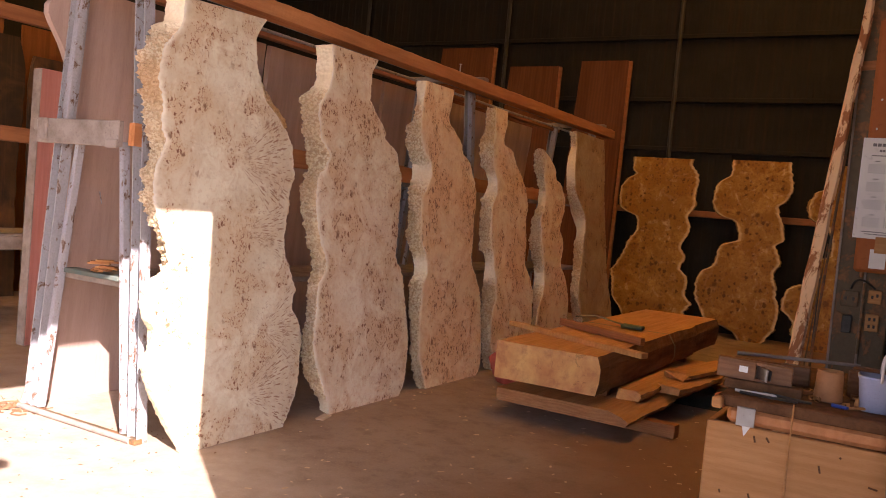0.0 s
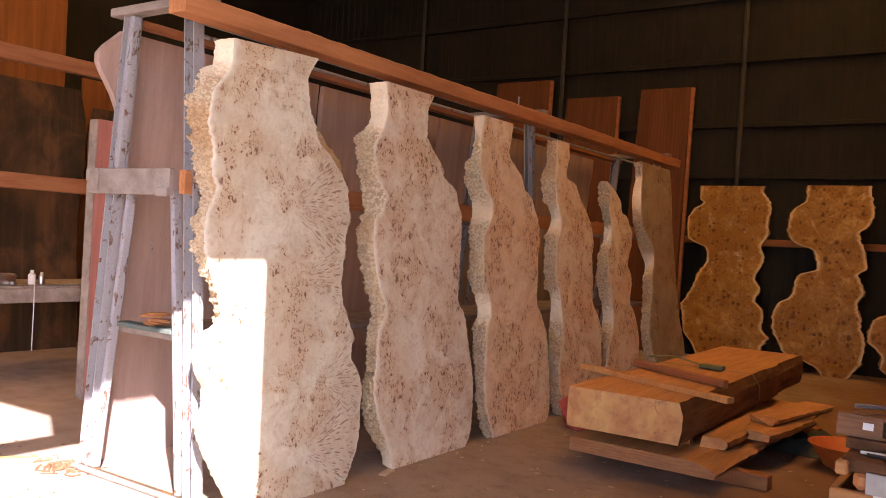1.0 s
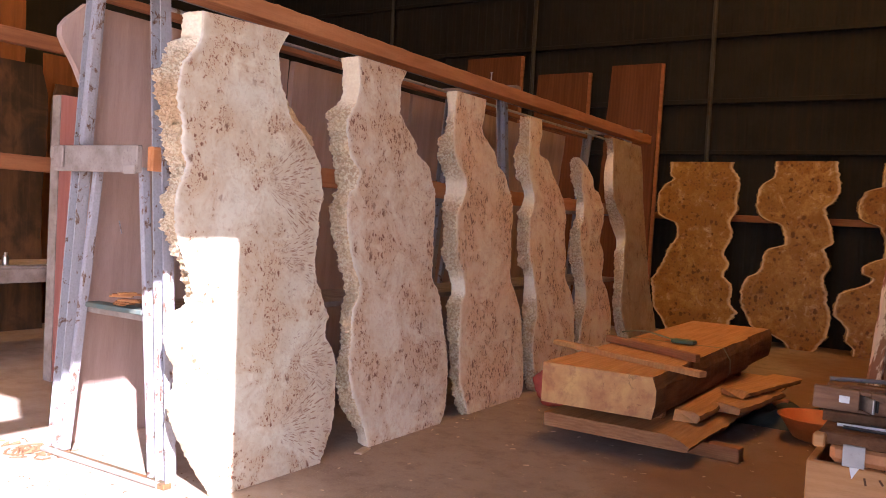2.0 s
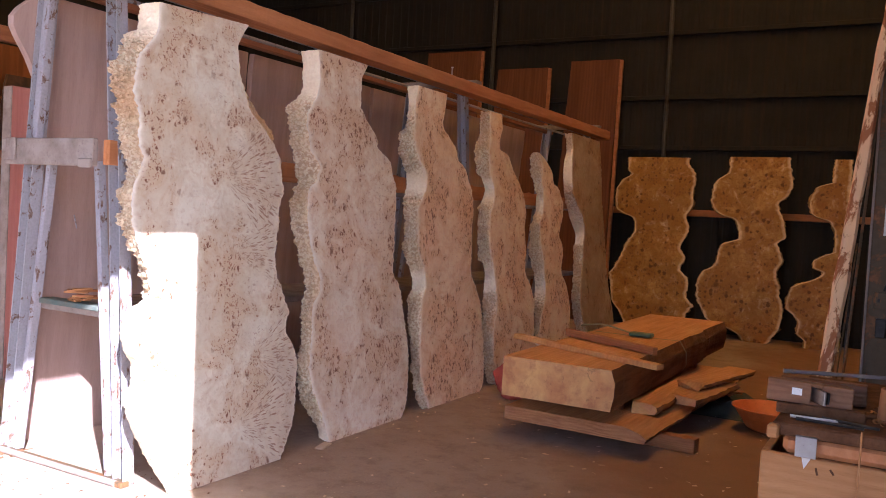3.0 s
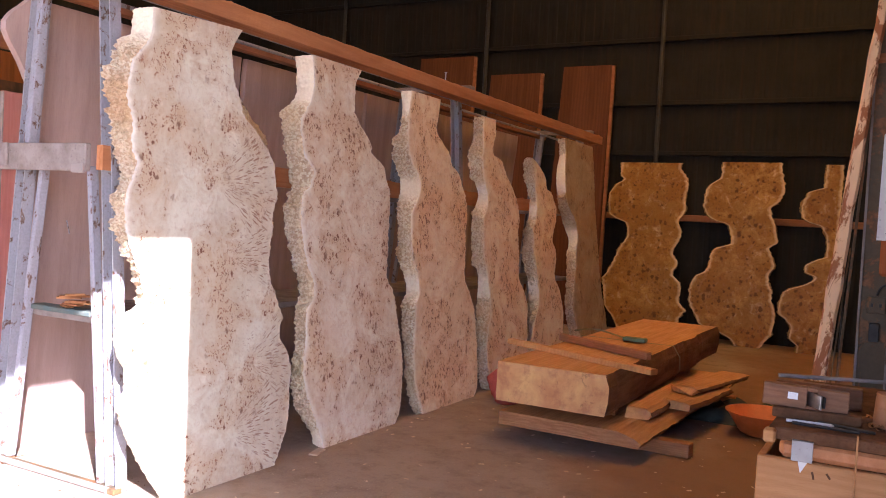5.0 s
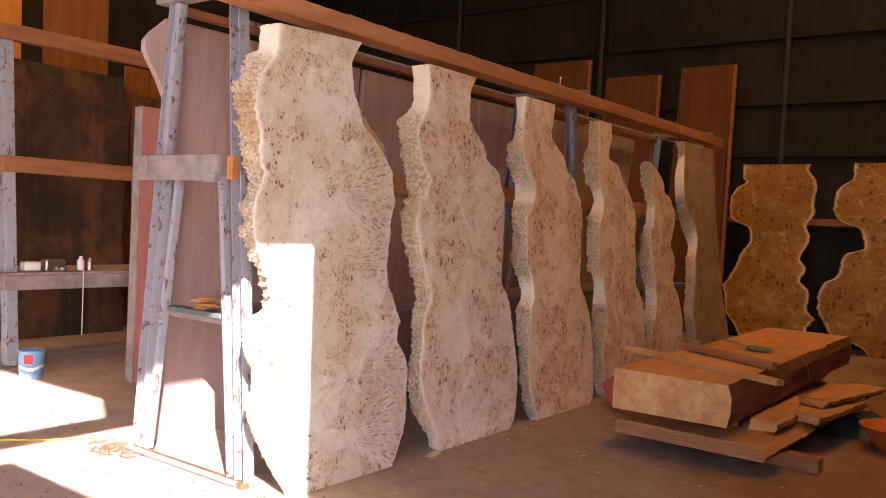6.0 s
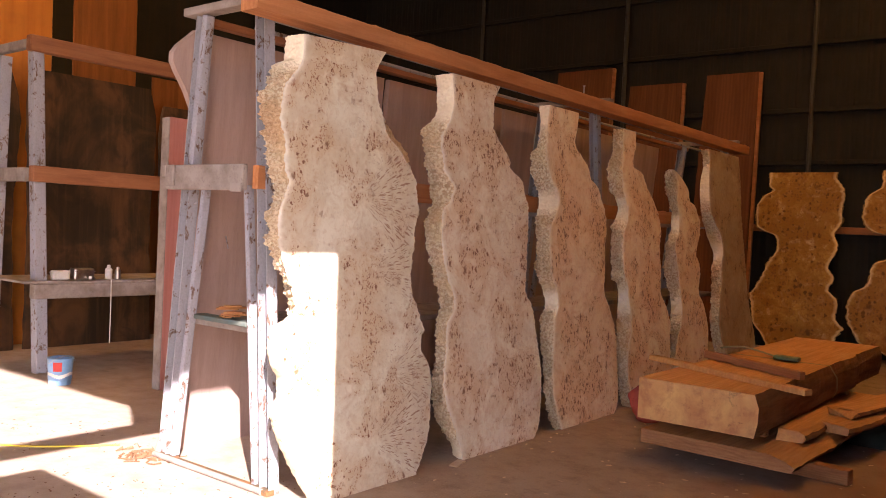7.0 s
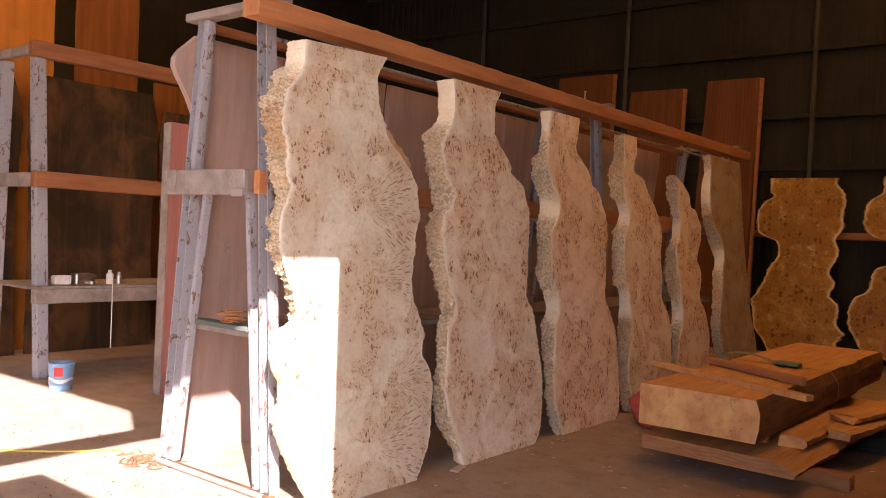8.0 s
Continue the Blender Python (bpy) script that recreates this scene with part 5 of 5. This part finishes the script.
for a, b, r, mat, nm, lab in (((2.875, -0.71, 1.036), (3.30, -0.50, 1.032), 0.008, M_GREYWOOD, "wood_rod", "thin grey-brown rod lying across the planes"),
                              ((2.95, -1.10, 0.957), (3.11, -1.08, 0.957), 0.005, M_WHITE, "pencil", "white marker pencil on the bench"),
                              ((2.97, -1.12, 0.956), (3.16, -1.13, 0.956), 0.0055, M_DARK, "chisel", "dark thin tool on the bench"),
                              ((3.04, -1.07, 0.958), (3.20, -1.11, 0.958), 0.006, M_DARK, "chisel", "dark thin tool on the bench"),
                              ((3.30, -1.08, 0.957), (3.37, -1.04, 0.962), 0.006, M_LUMBER_Y, "chisel", "small chisel with orange wood handle"),
                              ((3.26, -1.06, 0.957), (3.31, -1.09, 0.96), 0.007, plain("blue_plastic", (0.05, 0.08, 0.3), (0.04, 0.06, 0.2), 0.5), "marker", "blue marker on the bench")):
    bm = bmesh.new()
    rod(bm, a, b, r, r * 0.8, 8)
    single(nm, bm, mat, pose(0, 0, 0), lab, "tool")
bm = bmesh.new()
lathe(bm, ((0, 0), (0.045, 0), (0.048, 0.006), (0.043, 0.09), (0.041, 0.098), (0.043, 0.102), (0.041, 0.107), (0.036, 0.104), (0.038, 0.012), (0, 0.01)), 28)
single("brown_cup", bm, plain("brown_clay", (0.44, 0.205, 0.085), (0.34, 0.145, 0.06), 0.65), pose(3.235, -0.95, 0.951), "plain brown cup among the tools", "cup", smooth=True)


bm = bmesh.new()
box(bm, (0, 0, 0), (0.15, 0.07, 0.10), 0.006)
box(bm, (0.012, 0.01, 0.1002), (0.138, 0.06, 0.112), 0.004)
single("wooden_box", bm, M_PLANE, pose(3.28, -0.80, 0.951, 0, 0, -6), "small brown wooden box behind the cup", "box")


def tub(x, y, z):
    ob = empty("plastic_bucket", pose(x, y, z, 0, 0, 4), "small lilac-grey square plastic bucket with white handle", "bucket")
    bm = bmesh.new()
    rings = []
    for s, zz in ((0.0, 0.004), (0.052, 0.0), (0.058, 0.006), (0.068, 0.11), (0.071, 0.112), (0.071, 0.12), (0.064, 0.12), (0.054, 0.012), (0.0, 0.012)):
        ring = []
        for k in range(32):
            a = 2 * math.pi * k / 32
            c, sn = math.cos(a), math.sin(a)
            q = (abs(c) ** 5 + abs(sn) ** 5) ** (-1 / 5)
            ring.append(bm.verts.new((s * c * q, s * sn * q * 0.85, zz)))
        rings.append(ring)
    for a, b in zip(rings, rings[1:]):
        for k in range(32):
            bm.faces.new((a[k], a[(k + 1) % 32], b[(k + 1) % 32], b[k]))
    part("tub", bm, plain("lilac_grey_plastic", (0.38, 0.40, 0.52), (0.30, 0.31, 0.42), 0.45, 0, 12), ob, smooth=True)
    tube("handle", [(-0.0, -0.062, 0.105), (0.0, -0.068, 0.15), (0.005, -0.05, 0.19), (0.02, 0.0, 0.205), (0.01, 0.05, 0.19), (0.0, 0.066, 0.15), (0, 0.062, 0.105)], 0.0045, M_WHITE, ob, "white wire handle")


tub(3.395, -1.0, 0.951)
bm = bmesh.new()
box(bm, (0, -0.004, 0), (0.06, 0, 0.065), 0.001)
box(bm, (0, -0.004, 0.061), (0.06, 0.04, 0.065), 0.001)
part("bracket", bm, plain("dull_zinc", (0.44, 0.41, 0.36), (0.34, 0.31, 0.27), 0.5), bench, "dull white metal bracket").location = (0.10, -0.0205, 0.855)
bm = bmesh.new()
box(bm, (0, 0, 0), (0.035, 0.05, 0.04), 0.006)
part("rail_end", bm, M_PLY, bench, "pale sawn rail end").location = (0.02, -0.055, 0.905)
bm = bmesh.new()
vs = [bm.verts.new(p) for p in ((0.118, -0.002, 0.85), (0.126, -0.002, 0.815), (0.145, -0.002, 0.85))]
bm.faces.new(vs)
part("tape_scrap", bm, M_WHITE, bench, "torn pale tape scrap")
random.seed(5)
for k in range(12):
    bm = bmesh.new()
    x, z, L = random.uniform(0.06, 0.56), random.uniform(0.55, 0.83), random.uniform(0.006, 0.03)
    box(bm, (-L / 2, -0.0015, -0.003), (L / 2, 0.001, 0.003), 0.0, pose(x, -0.0005, z, 0, random.uniform(0, 80), 0))
    part("nail_mark", bm, M_BARK, front_panel)
tube("cord", [(3.158, -1.20, 0.96), (3.158, -1.205, 0.93), (3.156, -1.203, 0.7), (3.16, -1.202, 0.35), (3.15, -1.20, 0.02)], 0.003, M_PLY)
tagged(bpy.data.objects["cord.001"], "pale cord hanging down the bench front", "cord")

# ---- on the column ----
M_PAPER = plain("white_paper", (0.80, 0.77, 0.74), (0.74, 0.70, 0.67), 0.8, 0, 3, 0.02)
M_INK = plain("grey_ink", (0.22, 0.2, 0.2), (0.18, 0.17, 0.17), 0.8)
poster = empty("schedule_poster", pose(3.108, 0.978, 1.548, 0, 0.5, 0), "white printed yearly schedule sheet pinned to the board", "poster")
bm = bmesh.new()
g = bmesh.ops.create_grid(bm, x_segments=12, y_segments=16, size=0.5, matrix=Matrix.Translation((0.19, 0, 0.276)) @ Matrix.Rotation(radians(90), 4, "X") @ Matrix.Diagonal((0.38, 0.552, 1, 1)))
for v in bm.verts:
    v.co.y += 0.004 * noise.noise(v.co * 7)
bmesh.ops.solidify(bm, geom=bm.faces[:], thickness=0.001)
sheet = part("sheet", bm, M_PAPER, poster)
for x0, x1, z, h in ((0.05, 0.165, 0.505, 0.017), (0.085, 0.30, 0.476, 0.012), (0.05, 0.33, 0.452, 0.006), (0.04, 0.34, 0.035, 0.005), (0.06, 0.33, 0.022, 0.005)):
    bm = bmesh.new()
    n = max(3, int((x1 - x0) / (h * 1.15)))
    for k in range(n):
        box(bm, (x0 + (x1 - x0) * k / n, -0.0085, z), (x0 + (x1 - x0) * (k + 0.8) / n, -0.008, z + h))
    part("printed_line", bm, M_INK, sheet)
for r in range(4):
    for c in range(3):
        bm = bmesh.new()
        x0, z0 = 0.04 + c * 0.105, 0.36 - r * 0.098
        box(bm, (x0 + 0.03, -0.0085, z0 + 0.062), (x0 + 0.055, -0.008, z0 + 0.067))
        for i in range(5):
            for j in range(7):
                box(bm, (x0 + j * 0.0125, -0.0085, z0 + i * 0.011), (x0 + j * 0.0125 + 0.007, -0.008, z0 + i * 0.011 + 0.0035))
        part("calendar_block", bm, M_INK, sheet)
cu = bpy.data.curves.new("heading", "FONT")
cu.body, cu.size, cu.offset = "年間日程表", 0.029, 0.0007
tmp = bpy.data.objects.new("heading", cu)
scene.collection.objects.link(tmp)
me = bpy.data.meshes.new_from_object(tmp.evaluated_get(bpy.context.evaluated_depsgraph_get()))
bpy.data.objects.remove(tmp)
me.materials.clear()
me.materials.append(M_INK)
ob = new("heading", me)
ob.parent, ob.matrix_local = sheet, pose(0.19, -0.0083, 0.504, 90)
bm = bmesh.new()
box(bm, (0.12, -0.016, 0.545), (0.29, -0.006, 0.56), 0.003)
part("batten", bm, M_LUMBER, poster, "thin brown batten")
for x, z in ((3.20, 2.50), (3.18, 2.31), (3.17, 2.15), (3.43, 2.51), (3.42, 2.32), (3.36, 2.72)):
    bm = bmesh.new()
    bmesh.ops.create_icosphere(bm, subdivisions=2, radius=0.0055)
    ob = part("pin", bm, M_WHITE, bpy.data.objects["hanging_board"], "small white pin")
    ob.location, ob.scale = (x, 0.983, z), (1, 0.5, 1.2)
bm = bmesh.new()
box(bm, (3.205, 0.972, 1.385), (3.285, 0.975, 1.49), 0.0)
single("note_card", bm, M_PAPER, pose(0, 0, 0), "small blank white card taped to the board", "card")
bm = bmesh.new()
box(bm, (3.225, 0.968, 1.47), (3.295, 0.971, 1.56), 0.0)
single("tape_strip", bm, M_PLY, pose(0, 0, 0), "piece of brown tape holding the card", "tape")


def socket_plate(x, z, w, h, mat, slots, lab):
    ob = empty("socket", pose(x, 1.035, z), lab, "socket", "sockets on the column")
    bm = bmesh.new()
    box(bm, (-w / 2, -0.015, -h / 2), (w / 2, 0.014, h / 2), 0.004)
    plate = part("plate", bm, mat, ob)
    for dx, dz in slots:
        bm = bmesh.new()
        box(bm, (dx - 0.006, -0.0165, dz - 0.009), (dx + 0.006, -0.0152, dz + 0.009))
        part("slot", bm, M_DARK, plate)


socket_plate(3.25, 1.083, 0.068, 0.095, M_PLY, ((-0.012, 0.02), (0.012, 0.02), (-0.012, -0.02), (0.012, -0.02)), "yellowed double wall socket")
socket_plate(3.252, 1.226, 0.068, 0.072, M_PLY, ((-0.012, 0.0), (0.012, 0.01)), "yellowed wall socket with worn face")
socket_plate(3.128, 1.205, 0.09, 0.09, M_STEEL_DARK, ((-0.02, 0.0), (0.02, 0.0)), "dark surface-mounted socket box")
socket_plate(3.125, 1.06, 0.05, 0.10, M_DARK, ((0, 0.0),), "black switch box on the column")
for x, z0, z1, r in ((3.172, 1.33, 1.55, 0.012), (3.22, 2.7, 7.8, 0.013), (3.27, 2.7, 7.8, 0.013), (3.36, 2.72, 7.8, 0.01), (3.195, 0.9, 1.3, 0.008)):
    bm = bmesh.new()
    rod(bm, (x, 1.03, z0), (x, 1.03, z1), r)
    part("conduit", bm, M_STEEL_DARK, column).matrix_world = pose(0, 0, 0)
tube("cable", [(3.13, 1.02, 1.26), (3.14, 1.0, 1.31), (3.2, 1.0, 1.32), (3.25, 1.02, 1.27)], 0.006, M_DARK)
tagged(bpy.data.objects["cable"], "dark cable between the sockets", "cable")
# boards and bars behind the column
bm = bmesh.new()
box(bm, (3.33, 1.32, 0), (4.19, 1.4, 3.6))
single("wall_partition", bm, M_STEEL_DARK, pose(0, 0, 0), "dark steel partition behind the column", "wall", kind="structure")
bm = bmesh.new()
bar(bm, (3.025, 1.035, 2.502), (3.62, 1.035, 2.54), 0.022, 0.05, 0.004)
single("peg_bar", bm, M_LUMBER, pose(0, 0, 0), "thin brown crossbar behind the hanging board", "bar")
# plank that leans on the column
def lean_build(t):
    v = coords(t, (1, 1, 0.45), 0)
    n = noise_tex(t, v, 9, 7, 0.7, 0.5)
    f = noise_tex(t, coords(t, (30, 30, 2)), 1, 4)
    c = mix(t, f, (0.86, 0.58, 0.32), (0.76, 0.46, 0.23))
    c = mix(t, ramp(t, n, (0.50, 0.0), (0.54, 1.0)), c, (0.36, 0.13, 0.045))
    return c, n, None


M_LEAN = material("peeling_bark_plank", lean_build, 0.7, bump=0.5)
lean = live_board("leaning_plank", [(0, -0.026, 0.026), (0.8, -0.026, 0.026), (2.0, -0.02, 0.02), (3.2, -0.008, 0.008)], pose(2.812, 0.86, 0, -2, 5.2, 0), M_LEAN,
                  "pale narrow plank with peeling bark leaning on the column", 71, 0.04, 0.01, "plank")
bm = bmesh.new()
rod(bm, (2.93, 0.88, 0.0), (3.04, 0.99, 2.2), 0.007)
single("steel_rod", bm, M_STEEL_DARK, pose(0, 0, 0), "thin steel rod leaning on the column", "rod")
for k, (x0, x1, z1) in enumerate(((2.90, 2.99, 1.5), (2.95, 2.97, 1.3))):
    tube("wire", [(x0, 0.9, 0.02), (x0 + 0.02, 0.93, 0.6), (x1, 0.98, z1)], 0.004, M_DARK if k else M_STEEL_DARK)
for ob in [o for o in bpy.data.objects if o.name.startswith("wire")]:
    tagged(ob, "thin dark wire hanging beside the column", "wire")


def bar_clamp(x0, y0, x1, y1, z0, z1, w, mat, lab):
    ob = empty("bar_clamp", pose(0, 0, 0), lab, "clamp", "clamps by the pillar")
    bm = bmesh.new()
    bar(bm, (x0, y0, z0), (x1, y1, z1), w, 0.022, 0.003, (0, 1, 0))
    part("bar", bm, mat, ob)
    bm = bmesh.new()
    d = Vector((x1 - x0, y1 - y0, z1 - z0))
    p = Vector((x0, y0, z0)) + d * 0.62
    box(bm, (-0.035, -0.02, -0.025), (0.035, 0.014, 0.025), 0.005, Matrix.Translation(p))
    jaw = part("jaw", bm, M_PLY, ob, "pale wood jaw")
    bm = bmesh.new()
    rod(bm, p + Vector((-0.045, -0.026, -0.02)), p + Vector((0.04, -0.026, -0.02)), 0.007)
    part("screw", bm, M_STEEL_DARK, jaw)


bar_clamp(3.43, 0.55, 3.42, 0.72, 0.0, 1.95, 0.03, M_STEEL_DARK, "steel bar clamp standing by the pillar")
bar_clamp(3.47, 0.50, 3.455, 0.70, 0.0, 2.0, 0.045, M_LUMBER_Y, "orange-brown wooden bar clamp standing by the pillar")
bar_clamp(3.53, 0.52, 3.51, 0.72, 0.0, 2.12, 0.05, M_LUMBER_Y, "orange-brown wooden bar clamp standing by the pillar")
bar_clamp(3.49, 0.40, 3.52, 0.66, 0.0, 1.75, 0.035, M_PLY, "pale wooden bar clamp standing by the pillar")
bm = bmesh.new()
box(bm, (-0.03, -0.016, -0.08), (0.03, 0.016, 0.08), 0.004)
single("teal_tape_roll", bm, plain("teal_tape", (0.10, 0.36, 0.36), (0.08, 0.3, 0.3), 0.5), pose(3.535, 0.68, 2.05, -5, 1, 0), "teal tape wrapped round a clamp bar", "tape")

# more bench clutter
random.seed(12)
for k in range(9):
    bm = bmesh.new()
    r = random.uniform(0.008, 0.018)
    prev = None
    for i in range(16):
        a = i * 0.55
        p = (r * math.cos(a), r * math.sin(a) + i * 0.001, 0.0 + r)
        cur = [bm.verts.new((p[0], i * 0.0012 + o, r + r * math.sin(a))) for o in (0, 0.012)]
        if prev:
            bm.faces.new((prev[0], prev[1], cur[1], cur[0]))
        prev = cur
    single("wood_shaving", bm, M_PLY if k % 2 else M_LUMBER_Y, pose(random.uniform(3.10, 3.36), random.uniform(-1.05, -0.8), 0.951, 0, 0, random.uniform(0, 180)), "curled wood shaving on the bench", "shaving", "shavings on the bench")
for k, (x, y, a, L) in enumerate(((3.13, -0.95, 30, 0.13), (3.10, -0.88, -20, 0.15), (3.30, -0.84, 12, 0.16), (3.18, -0.80, 70, 0.12))):
    ob = empty("chisel", pose(x, y, 0.951, 0, 0, a), "small old chisel with dark wooden handle", "chisel", "chisels on the bench")
    bm = bmesh.new()
    rod(bm, (0, 0, 0.009), (L * 0.5, 0, 0.009), 0.009, 0.007, 10)
    part("handle", bm, M_PLANE, ob)
    bm = bmesh.new()
    box(bm, (L * 0.5, -0.006, 0.006), (L, 0.006, 0.011), 0.001)
    part("blade", bm, M_STEEL, ob)
ob = empty("hammer", pose(3.03, -0.86, 0.951, 0, 0, 35), "small hammer with dark iron head", "hammer")
bm = bmesh.new()
box(bm, (-0.05, -0.014, 0), (0.05, 0.014, 0.028), 0.004)
part("head", bm, M_DARK, ob)
bm = bmesh.new()
rod(bm, (0, 0.0141, 0.014), (0, 0.24, 0.012), 0.010, 0.012)
part("handle", bm, M_LUMBER_Y, ob)
